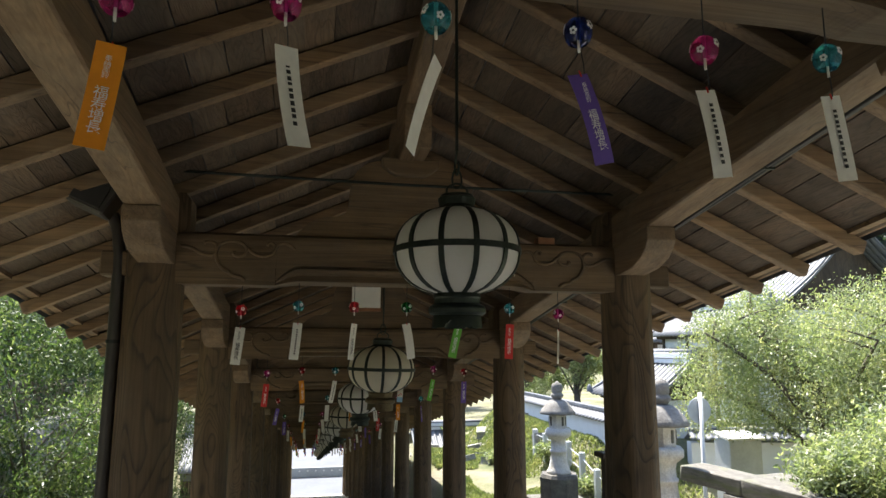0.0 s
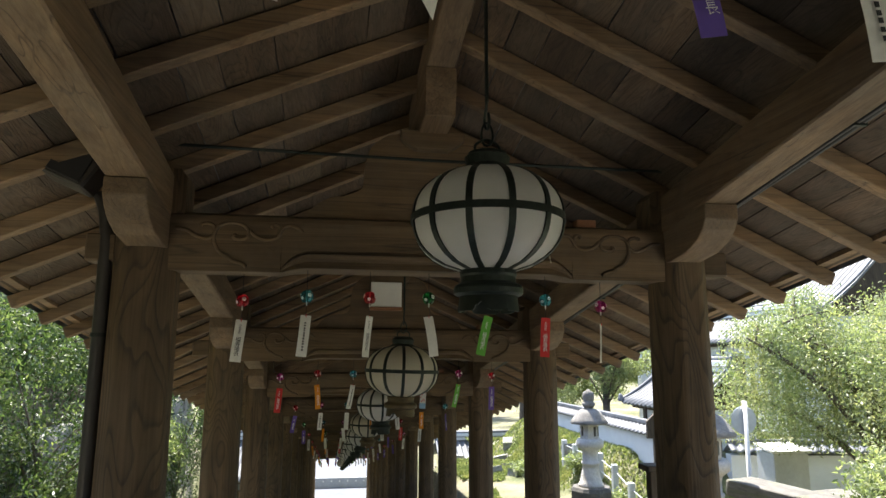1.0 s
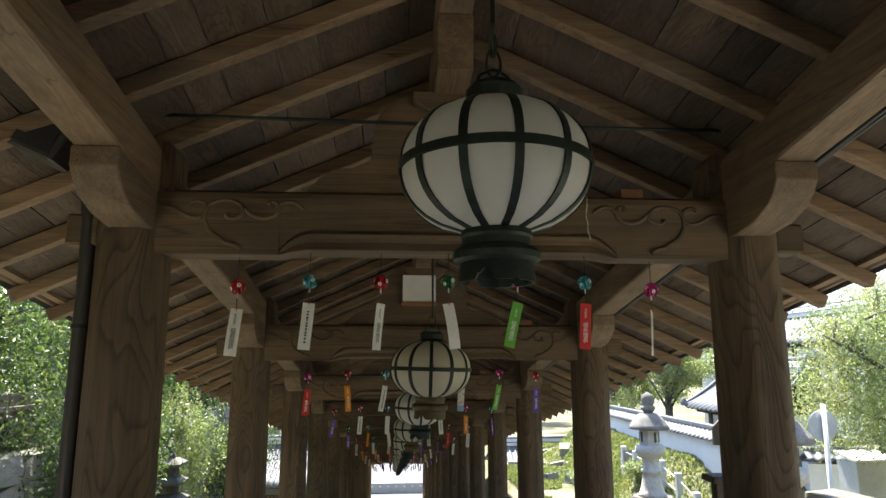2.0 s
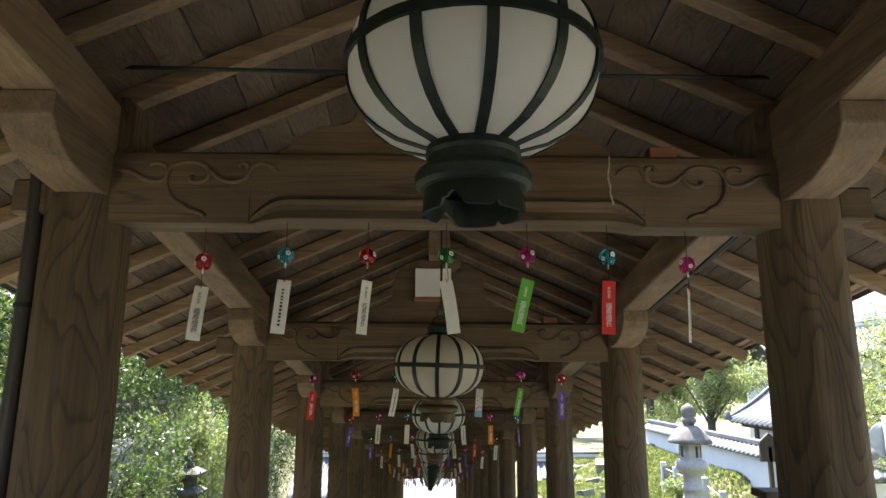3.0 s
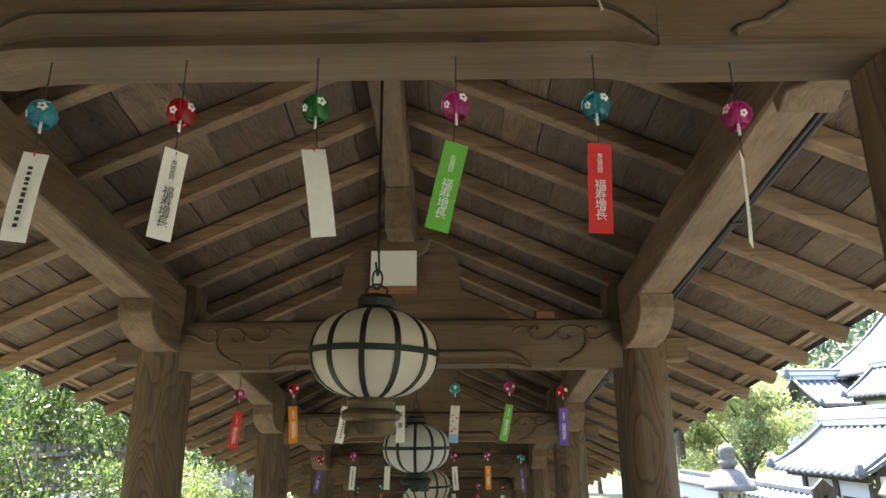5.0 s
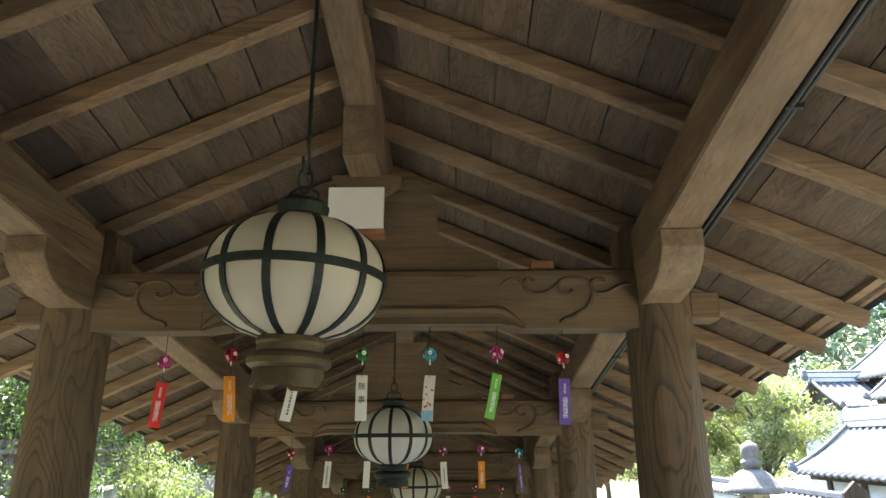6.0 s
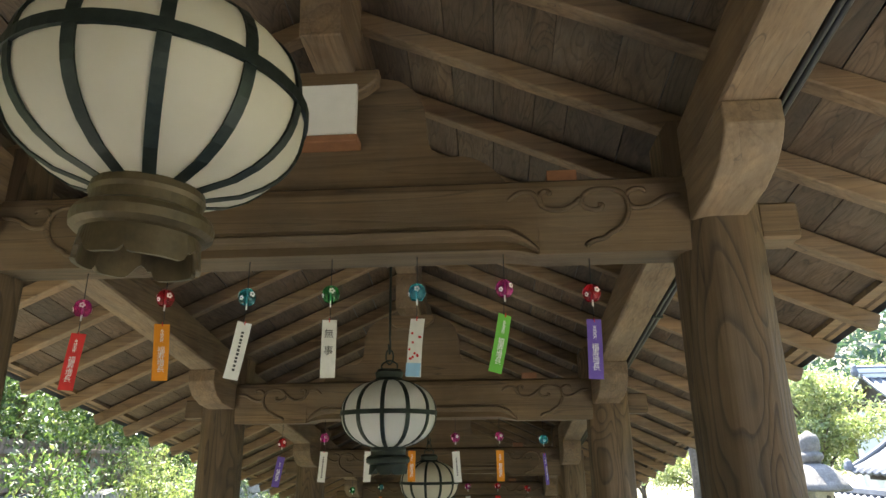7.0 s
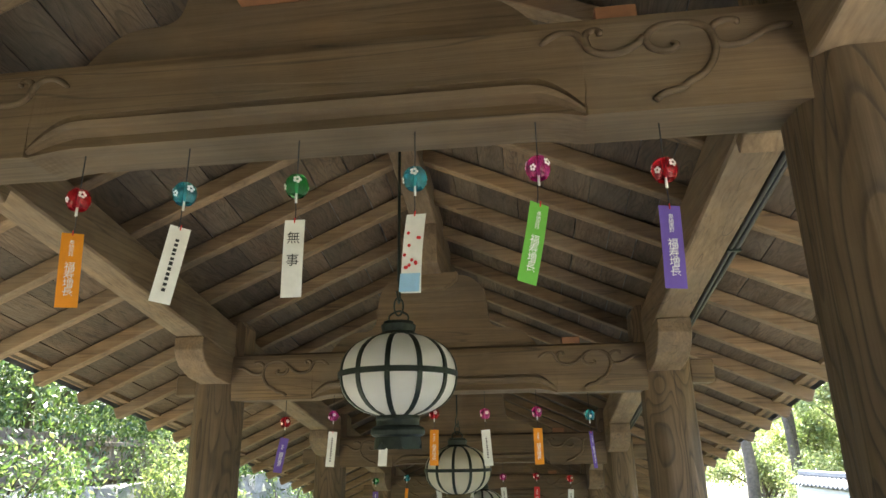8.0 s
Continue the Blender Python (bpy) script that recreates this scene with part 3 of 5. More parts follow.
def ground_material():
    """Gravel strip beside the corridor, assumed and kept pale to bounce light up under the eaves; dry grass and soil
    further off.
    """
    m = Mat("grassy_ground", 0.95)
    v = m.tc.outputs["Object"]
    n1, n2, n3 = m.noise(v, 0.45, 6, 0.65), m.noise(v, 9.0, 5, 0.7), m.noise(v, 60, 3, 0.7)
    sep = m.t.nodes.new("ShaderNodeSeparateXYZ")
    m.link(v, sep.inputs[0])
    off = m.math("ADD", m.math("ABSOLUTE", m.math("SUBTRACT", sep.outputs[0], 0.9)), m.math("MULTIPLY", n1, 1.6))
    off = m.math("ADD", off, m.math("MAXIMUM", m.math("MULTIPLY", m.math("SUBTRACT", sep.outputs[1], 12.0), 0.7), 0.0))
    gravel = m.ramp(n1, [(0.4, (0.58, 0.55, 0.49)), (0.65, (0.46, 0.43, 0.36))])
    growth = m.ramp(n1, [(0.40, (0.22, 0.20, 0.14)), (0.54, (0.15, 0.15, 0.075)), (0.70, (0.08, 0.10, 0.035))])
    c = m.mix("MIX", m.ramp(m.math("MULTIPLY", off, 0.1), [(0.45, (0, 0, 0)), (0.56, (1, 1, 1))]), gravel, growth)
    c = m.mix("MULTIPLY", 0.8, c, m.ramp(n2, [(0.3, (0.65, 0.65, 0.62)), (0.7, (1.2, 1.2, 1.15))]))
    c = m.mix("MULTIPLY", 0.5, c, m.ramp(n3, [(0.3, (0.6, 0.6, 0.6)), (0.7, (1.25, 1.25, 1.25))]))
    m.colour(c)
    m.bump(m.math("ADD", n2, n3), 0.6, 0.03)
    return m.m


me = bpy.data.meshes.new("ground")
me.from_pydata(gv, [], gf)
me.materials.append(ground_material())
me.polygons.foreach_set("use_smooth", [True] * len(me.polygons))
tagged(new("ground", me), "sunlit gravel and thin grass on sloping temple ground", "ground", kind="structure")


# ---- foliage ----
def leaf_mesh(centres, size, seed, material, droop=0.0, name="leaves"):
    """Many small folded leaves at the given places."""
    r = np.random.RandomState(seed)
    c = np.asarray(centres, float)
    n = len(c)
    d = r.normal(size=(n, 3))
    d[:, 2] -= droop
    d /= np.linalg.norm(d, axis=1)[:, None]
    u = np.cross(d, r.normal(size=(n, 3)))
    u /= np.linalg.norm(u, axis=1)[:, None]
    w = np.cross(d, u)
    L = size * r.uniform(0.6, 1.35, (n, 1))
    W = L * 0.33
    v = np.empty((n, 4, 3))
    v[:, 0], v[:, 1], v[:, 2], v[:, 3] = c - d * L, c + u * W + w * W * 0.4, c + d * L, c - u * W + w * W * 0.4
    me = bpy.data.meshes.new(name)
    me.vertices.add(n * 4)
    me.vertices.foreach_set("co", v.ravel())
    me.loops.add(n * 4)
    me.loops.foreach_set("vertex_index", np.arange(n * 4))
    me.polygons.add(n)
    me.polygons.foreach_set("loop_start", np.arange(n) * 4)
    me.polygons.foreach_set("loop_total", np.full(n, 4))
    me.update(calc_edges=True)
    me.materials.append(material)
    return me


def tree(label, at, height, spread, leaves, seed, material, leaf_size=0.06, weeping=0.0, trunk=0.14, name="tree", low=0.3, skirt=0.15):
    """A tapered trunk with forked limbs; leaves gather in loose clumps round the twigs, hanging in strings where it weeps."""
    r = random.Random(seed)
    z = ground_z(at[0], at[1]) if len(at) == 2 else at[2]
    t = holder(name, label, "tree", pose(at[0], at[1], z - 0.1))
    bm = bmesh.new()
    tips = []
    lean = Vector((r.uniform(-0.12, 0.12), r.uniform(-0.12, 0.12), 1))
    top = height * 0.62
    stem = spline([Vector((0, 0, 0)), lean * top * 0.35 + Vector((r.uniform(-.1, .1), r.uniform(-.1, .1), 0)), lean * top * 0.7, lean * top], 4)
    tube(stem, trunk, 8, bm, [1.25 - 0.8 * k / (len(stem) - 1) for k in range(len(stem))])
    for k in range(11):
        a = k * 2.4 + r.uniform(-0.4, 0.4)
        f = r.uniform(low, 1.0)
        base = lean * top * f
        reach = spread * r.uniform(0.55, 1.0) * (1.15 - 0.35 * f)
        rise = (height - top * f) * r.uniform(0.25, 0.85)
        end = base + Vector((math.cos(a) * reach, math.sin(a) * reach, rise))
        mid = base * 0.55 + end * 0.45 + Vector((0, 0, 0.14 * reach))
        limb = spline([base, mid, end], 5)
        tube(limb, trunk * 0.42, 5, bm, [1 - 0.8 * j / (len(limb) - 1) for j in range(len(limb))])
        for j in range(5):
            p = limb[r.randrange(4, len(limb))]
            q = p + Vector((r.uniform(-1, 1), r.uniform(-1, 1), r.uniform(-0.3, 0.7))) * spread * 0.32
            tube([p, (p + q) / 2 + Vector((0, 0, 0.05)), q], trunk * 0.13, 4, bm, [1, 0.7, 0.3])
            tips += [q, (p + q) / 2]
    part("trunk", bm, BARK, t, smooth=True)
    rs = np.random.RandomState(seed)
    T = np.array([tuple(p) for p in tips])
    pick = T[rs.randint(0, len(T), leaves)]
    clump = rs.normal(size=(leaves, 3)) * np.array([0.11, 0.11, 0.08]) * spread * 0.85
    c = pick + clump
    if weeping:
        strands = max(60, leaves // 45)
        sid = rs.randint(0, strands, leaves)
        sx = T[rs.randint(0, len(T), strands)] + rs.normal(size=(strands, 3)) * np.array([0.12, 0.12, 0.06]) * spread
        ln = weeping * rs.uniform(0.35, 1.0, strands)
        along = rs.uniform(0, 1, leaves)
        c2 = sx[sid] + rs.normal(size=(leaves, 3)) * 0.045
        c2[:, 2] -= along * ln[sid]
        c2[:, 0] += 0.12 * np.sin(along * 3 + sid)
        use = rs.uniform(size=leaves) < 0.75
        c[use] = c2[use]
    c = c[c[:, 2] > skirt - 0.35 * rs.uniform(size=len(c))] if skirt > 0.5 else c
    c[:, 2] = np.maximum(c[:, 2], 0.15)
    crown = part("crown", leaf_mesh(c, leaf_size, seed + 1, material, 0.8 if weeping else 0.2), None, t)
    tagged(crown, kind="stuff")
    return t


def bush(label, at, size, leaves, seed, material, leaf_size=0.05):
    r = random.Random(seed)
    z = ground_z(*at)
    t = holder("bush", label, "bush", pose(at[0], at[1], z - 0.05))
    bm = bmesh.new()
    tips = []
    for k in range(9):
        a = k * 2.4
        e = Vector((math.cos(a) * size[0] * r.uniform(0.2, 0.9), math.sin(a) * size[1] * r.uniform(0.2, 0.9), size[2] * r.uniform(0.5, 1.0)))
        tube([(0, 0, 0), e * 0.5 + Vector((0, 0, 0.15)), e], 0.014, 4, bm, [1, 0.8, 0.4])
        tips += [e, e * 0.7, e * 0.45]
    part("stems", bm, BARK, t)
    rs = np.random.RandomState(seed)
    T = np.array([tuple(p) for p in tips])
    c = T[rs.randint(0, len(T), leaves)] + rs.normal(size=(leaves, 3)) * np.array(size) * 0.22
    c[:, 2] = np.maximum(c[:, 2], 0.02)
    tagged(part("foliage", leaf_mesh(c, leaf_size, seed + 1, material), None, t), kind="stuff")
    return t


WEEP_L = "drooping green tree with small leaves beside the stone wall"
tree(WEEP_L, (-7.2, 8.2), 4.6, 2.6, 23000, 11, LEAF_MID, 0.054, 2.6, name="weeping_tree")
tree(WEEP_L, (-7.6, 12.4), 4.4, 2.5, 23000, 12, LEAF_MID, 0.054, 2.6, name="weeping_tree")
tree(WEEP_L, (-7.4, 16.8), 4.3, 2.5, 23000, 13, LEAF_MID, 0.054, 2.4, name="weeping_tree")
tree(WEEP_L, (-6.9, 21.5), 4.6, 2.6, 22000, 14, LEAF_MID, 0.065, 2.4, name="weeping_tree")
tree(WEEP_L, (-6.6, 27.0), 5.0, 2.8, 22000, 15, LEAF_MID, 0.06, 2.2, name="weeping_tree")
for k, (x, y, h) in enumerate(((-10.5, 7, 5.2), (-11, 13, 5.5), (-11, 19, 5.5), (-10.5, 26, 6), (-9, 33, 7), (-8, 41, 7), (-9.5, 2, 5), (-14, 10, 6.5), (-15, 22, 7))):
    tree("leafy broad tree with dark green crown behind the fence", (x, y), h, 3.2, 16000, 30 + k, LEAF_DARK if k % 2 else LEAF_MID, 0.10, 0, 0.2, "broadleaf_tree", 0.15)
tree("large weeping tree with yellow-green trailing branches", (10.1, 12.8), 5.3, 2.9, 120000, 51, LEAF_LIME, 0.038, 3.0, 0.22, "weeping_cherry", 0.45, 2.35)
for k, (x, y, h, mt) in enumerate(((13.5, 34, 6.0, 0), (17, 37, 7, 1), (10.8, 38, 5.6, 0), (21, 44, 6.5, 0), (9.0, 44, 5.0, 1), (14, 48, 8, 1), (26, 52, 7.5, 0),
                                   (8.8, 31.5, 3.6, 0), (19, 9, 7, 2), (24, 14, 9, 0), (13.5, 5, 5, 2), (10.3, 31.5, 4.6, 1), (16, 55, 9, 1), (10.3, 26.6, 4.1, 0))):
    tree("sunlit garden tree with open light green crown", (x, y), h, 2.2 if h < 5 else 2.8, 15000, 60 + k, (LEAF_LIME, LEAF_PALE, LEAF_MID)[mt], 0.075, 0, 0.13, "garden_tree", 0.2)
for k, (x, y, lean) in enumerate(((8.5, 28.0, -0.12), (8.62, 28.2, 0.02))):
    t = holder("slender_tree", "slim bare grey tree trunk with few leaves", "tree", pose(x, y, ground_z(x, y)))
    part("trunk", tube(spline([(0, 0, 0), (lean * 0.6, 0, 2.2), (lean * 1.6, 0.1, 4.3), (lean * 2.2, 0, 6.6)], 4), 0.12, 8, None, [1 - 0.4 * j / 12 for j in range(13)]), BARK, t, smooth=True)
    rs = np.random.RandomState(k)
    c = rs.normal(size=(2500, 3)) * (0.9, 0.9, 0.5) + (lean * 2.2, 0, 6.4)
    tagged(part("crown", leaf_mesh(c, 0.07, k, LEAF_PALE), None, t), kind="stuff")
t = holder("pollarded_tree", "brown lopped tree with bare stubby branches", "tree", pose(7.25, 28.2, ground_z(7.25, 28.2)))
bm = bmesh.new()
tube(spline([(0, 0, 0), (0.03, 0, 1.2), (-0.02, 0, 2.0), (0.02, 0, 2.45)], 4), 0.16, 10, bm, [1.2 - 0.35 * j / 12 for j in range(13)])
for a, up, ln, r0 in ((0.2, 0.35, 1.25, 0.07), (0.5, 0.05, 0.55, 0.06), (2.9, 0.6, 0.8, 0.09), (1.2, 0.9, 0.6, 0.1), (3.6, 0.35, 0.6, 0.06), (5.2, 0.8, 0.7, 0.08)):
    q = Vector((math.cos(a) * ln, math.sin(a) * ln * 0.6, 2.25 + up * ln))
    tube(spline([(0, 0, 2.2), q * 0.5 + Vector((0, 0, 1.1)), q], 4), r0, 7, bm, [1.3, 1.2, 1.1, 1.0, 0.9, 0.8, 0.7, 0.6, 0.5])
part("trunk", bm, BARK, t, smooth=True)
for k, (x, y, h) in enumerate(((-5.5, 7.6, 3.7), (-5.5, 13.6, 4.2), (-5.5, 18.6, 4.8), (-5.3, 23, 5.2))):
    tree("young drooping tree with bright green leaves before the wall", (x, y), h, 1.4, 13000, 80 + k, LEAF_MID if k % 2 else LEAF_PALE, 0.045, 1.9, 0.07, "weeping_tree", 0.3)
# out-of-view evergreens, added to block daylight round the upper stairs
for k, (x, y, h) in enumerate(((-5.8, -2.0, 6), (6.0, -1.5, 6.5), (-5.6, -6.0, 7), (5.8, -6.0, 7), (-9.0, 1.5, 6), (9.0, 0.8, 6.5), (-5.8, -11, 8), (6, -11, 8), (-5.8, -17, 8), (6, -17, 8), (-6.6, 0.6, 4.6), (-6.8, 4.2, 4.2), (7.0, 2.2, 4.6))):
    tree("unseen dense evergreen tree added to shade the upper stairs", (x, y), h, 1.9 if y > -3 else 2.2, 20000, 90 + k, LEAF_DARK, 0.11, 0, 0.2, "evergreen_tree", 0.05)
for k, (x, y, h) in enumerate(((30, 33, 15), (34, 29, 16), (38, 24, 16), (41, 18, 15), (33, 38, 14), (44, 27, 19))):
    tree("tall dark cedar on the wooded slope behind the temple", (x, y), h, 4.6, 15000, 140 + k, LEAF_HAZY, 0.34, 0, 0.35, "cedar_tree", 0.1)
GARDEN = "overgrown garden bush with yellowing leaves on the terrace"
for k, (x, y, sx, sz, mt) in enumerate(((6.3, 7.7, 0.7, 1.0, 1), (6.95, 8.2, 0.8, 1.25, 3), (5.55, 8.0, 0.45, 0.7, 3), (6.0, 8.6, 0.6, 0.85, 1), (7.7, 8.7, 0.9, 1.3, 3), (5.2, 6.9, 0.35, 0.45, 3), (7.3, 7.2, 0.8, 1.1, 1), (8.2, 8.4, 0.9, 1.2, 0), (7.4, 9.0, 0.7, 0.8, 1), (6.2, 6.3, 0.7, 0.8, 0), (7.6, 5.4, 0.9, 1.2, 0),
                                       (9.4, 7.2, 1.0, 1.5, 0), (9.6, 9.6, 0.9, 1.1, 2), (8.8, 5.6, 1.0, 1.4, 1), (10.8, 8.4, 1.2, 1.8, 2))):
    bush(GARDEN, (x + 0.3, y), (sx, sx, sz * 0.82), 5000, 100 + k, (LEAF_PALE, LEAF_LIME, LEAF_MID, LEAF_LIME)[mt], 0.042)
for k, (x, y, sx, sz, mt) in enumerate(((5.6, 22.8, 0.5, 0.4, 1), (6.4, 19.5, 0.5, 0.35, 1), (8.6, 27.6, 1.0, 1.1, 1),
                                       (6.3, 16.6, 0.4, 0.3, 1), (-5.4, 10.2, 0.6, 0.9, 0), (-5.5, 14.0, 0.7, 1.0, 2), (-5.4, 19.0, 0.7, 1.0, 0), (-5.0, 25.0, 0.9, 1.2, 0))):
    bush("low green bush at the edge of the grass", (x, y), (sx, sx, sz), 3200, 130 + k, (LEAF_MID, LEAF_LIME, LEAF_DARK)[mt], 0.05)

rs = np.random.RandomState(7)
n = 90000
gxs, gys = rs.uniform(3.6, 13, n), rs.uniform(4.0, 33, n)
keep = np.array([noise.noise((a * 0.35, b * 0.35, 9)) > -0.12 for a, b in zip(gxs, gys)])
gx2, gy2 = rs.uniform(3.5, 7.2, 70000), rs.uniform(9.6, 26, 70000)
k2 = np.array([noise.noise((a * 0.5, b * 0.5, 4)) > -0.05 for a, b in zip(gx2, gy2)])
gxs, gys = np.concatenate([gxs[keep], gx2[k2]]), np.concatenate([gys[keep], gy2[k2]])
pts = np.array([(a, b, ground_z(a, b) + 0.04) for a, b in zip(gxs, gys)])
tagged(new("grass", leaf_mesh(pts, 0.075, 8, GRASS, -2.2, "grass")), "tufts of long sunlit grass", "grass", kind="stuff")

rs = np.random.RandomState(9)
n = 80000
ang, rad = rs.uniform(-1.9, 1.9, n), 80 + 230 * rs.uniform(0, 1, n) ** 0.8
hx, hy = rad * np.sin(ang), 10 + rad * np.cos(ang)
pts = np.array([(a, b, ground_z(a, b) + rs.uniform(0, 6)) for a, b in zip(hx, hy)])
tagged(new("far_woods", leaf_mesh(pts, 1.3, 10, LEAF_HAZY, 0.0, "far_woods")), "dense dark green woods on the hills", "woods", kind="stuff")


# ---- buildings and walls ----
def tiled_slope(bm, p00, p01, p10, p11, sag=0.0, pitch=0.26, rib=0.05):
    """Barrel tiles from the ridge line p00-p01 down to the eave p10-p11."""
    a0, a1, b0, b1 = (Vector(p) for p in (p00, p01, p10, p11))
    n = max(2, int((b1 - b0).length / pitch))
    prof = [(0.0, 0.0), (0.07, 0.75), (0.22, 1.15), (0.37, 0.75), (0.44, 0.0), (0.72, -0.3)]
    m = 5
    grid = []
    for k in range(n + 1):
        for f, h in (prof if k < n else prof[:1]):
            t = (k + f) / n
            col = []
            for j in range(m + 1):
                u = j / m
                p = (a0.lerp(a1, t)).lerp(b0.lerp(b1, t), u)
                col.append(bm.verts.new(p + Vector((0, 0, h * rib - sag * 4 * u * (1 - u)))))
            grid.append(col)
    for a, b in zip(grid, grid[1:]):
        for j in range(m):
            bm.faces.new((a[j], b[j], b[j + 1], a[j + 1]))
    return bm


def house(label, at, turn, length, depth, eave, ridge, wall_h, sag=0.25, over=0.7, name="temple_building", hip=0.0, windows=3, walls=PLASTER):
    """A plastered timber building: walls with posts and openings, a tiled roof with ridge; local x along the ridge."""
    t = holder(name, label, "building", pose(at[0], at[1], at[2], 0, 0, turn))
    L, Dp = length / 2, depth / 2
    wall = part("wall", box(-L, L, -Dp, Dp, -wall_h, eave - 0.05), walls, t)
    for k in range(windows):
        x = -L + (k + 0.5) * 2 * L / windows
        w = part("window", box(x - 0.45, x + 0.45, -Dp - 0.03, -Dp + 0.1, eave - 1.6, eave - 0.5, 0.01), DARK_WOOD, t, "dark lattice window")
        for j in range(5):
            part("bar", box(x - 0.36 + j * 0.18 - 0.02, x - 0.36 + j * 0.18 + 0.02, -Dp - 0.06, -Dp - 0.03, eave - 1.55, eave - 0.55), FENCE_WOOD, w)
    for k in range(windows + 1):
        x = -L + k * 2 * L / windows
        part("wall_post", box(x - 0.09, x + 0.09, -Dp - 0.05, -Dp + 0.12, -wall_h, eave - 0.02, 0.01), DARK_WOOD, t)
    part("eave_beam", box(-L - over * 0.6, L + over * 0.6, -Dp - over * 0.5, -Dp - over * 0.5 + 0.14, eave - 0.16, eave - 0.02), DARK_WOOD, t)
    bm = bmesh.new()
    X, Yd, R = L + over, Dp + over, L + over * 0.8 - hip
    tiled_slope(bm, (-R, 0, ridge), (R, 0, ridge), (-X, -Yd, eave), (X, -Yd, eave), sag)
    tiled_slope(bm, (R, 0, ridge), (-R, 0, ridge), (X, Yd, eave), (-X, Yd, eave), sag)
    if hip:
        tiled_slope(bm, (-R, 0.01, ridge), (-R, -0.01, ridge), (-X, Yd, eave), (-X, -Yd, eave), sag)
        tiled_slope(bm, (R, -0.01, ridge), (R, 0.01, ridge), (X, -Yd, eave), (X, Yd, eave), sag)
    bmesh.ops.recalc_face_normals(bm, faces=bm.faces[:])
    roof_part = part("tiled_roof", bm, TILE, t, "silver-grey tiled roof", True)
    sol = roof_part.modifiers.new("thick", "SOLIDIFY")
    sol.thickness, sol.offset = 0.07, -1
    rp = part("ridge", box(-R - 0.1, R + 0.1, -0.13, 0.13, ridge - 0.05, ridge + 0.26, 0.02), PLASTER, t, "white plastered ridge band")
    part("ridge_course", box(-R - 0.12, R + 0.12, -0.16, 0.16, ridge + 0.09, ridge + 0.12, 0.008), TILE, rp)
    part("ridge_cap", tube([(-R - 0.14, 0, ridge + 0.27), (R + 0.14, 0, ridge + 0.27)], 0.11, 10), TILE, rp, smooth=True)
    for s in (-1, 1):
        part("ridge_end", lathe([(0.05, 0), (0.13, 0.02), (0.14, 0.16), (0.09, 0.36), (0.02, 0.44)], 10), TILE, rp, at=pose(s * (R + 0.12), 0, ridge))
        part("eave_end", lathe([(0.03, 0), (0.1, 0.02), (0.1, 0.1), (0.07, 0.2), (0.02, 0.26)], 8), TILE, t, at=pose(s * X, -Yd, eave))
        bm = tube(spline([(s * R, 0, ridge + 0.1), (s * (R + X) / 2, -Yd / 2, (ridge + eave) / 2 - sag + 0.1), (s * X, -Yd, eave + 0.05)], 5), 0.05, 6)
        part("verge", bm, TILE, t, smooth=True)
        part("gable_board", slab([(-Dp * 0.95, eave - 0.05), (0, ridge - 0.15), (Dp * 0.95, eave - 0.05)], s * (L - 0.02) - 0.03, s * (L - 0.02) + 0.03), DARK_WOOD, t, at=Matrix.Rotation(radians(90), 4, "Z")) if not hip else None
    return t


house("small temple gate with silver-grey tiled gable roof and white ridge", (9.85, 19.15, -2.1), -90, 2.6, 1.9, 2.45, 3.48, 0.0, 0.1, 0.55, "temple_gate", 0.0, 2)
house("large temple hall with high sunlit grey tiled roof", (18.6, 25.0, -2.1), -90, 8.0, 5.5, 5.3, 8.6, 0.0, 0.3, 1.0, "temple_hall", 0.0, 5)
house("side wing of the temple hall with grey tiled roof", (14.4, 29.0, -2.1), 0, 1.6, 3.2, 4.2, 5.25, 0.0, 0.08, 0.4, "temple_hall", 0.0, 2)
house("low front wing of the temple hall with bright tiled roof", (14.6, 23.0, -2.1), -90, 5.2, 1.6, 4.4, 5.4, 0.0, 0.06, 0.4, "temple_hall", 0.0, 3)
house("low white storehouse with blue-grey tiled roof below the slope", (6.9, 32.6, -5.4), 2, 4.6, 2.4, 2.45, 3.3, 0.0, 0.1, 0.5, "storehouse", 0.0, 4)
house("blue-grey house with dark posts behind the trees", (-7.5, 36, -6.5), -4, 8, 4, 2.6, 4.2, 0.5, 0.15, 0.7, "house", 0.0, 5, plain("blue_grey_render", (0.13, 0.145, 0.175), 0.85, 0, 0.12, 4))
house("bright plastered building below the stair's end", (-2.0, 74, -7.9), 6, 15, 6, 2.6, 5.2, 0.0, 0.3, 1.0, "temple_building", 0.0, 6)


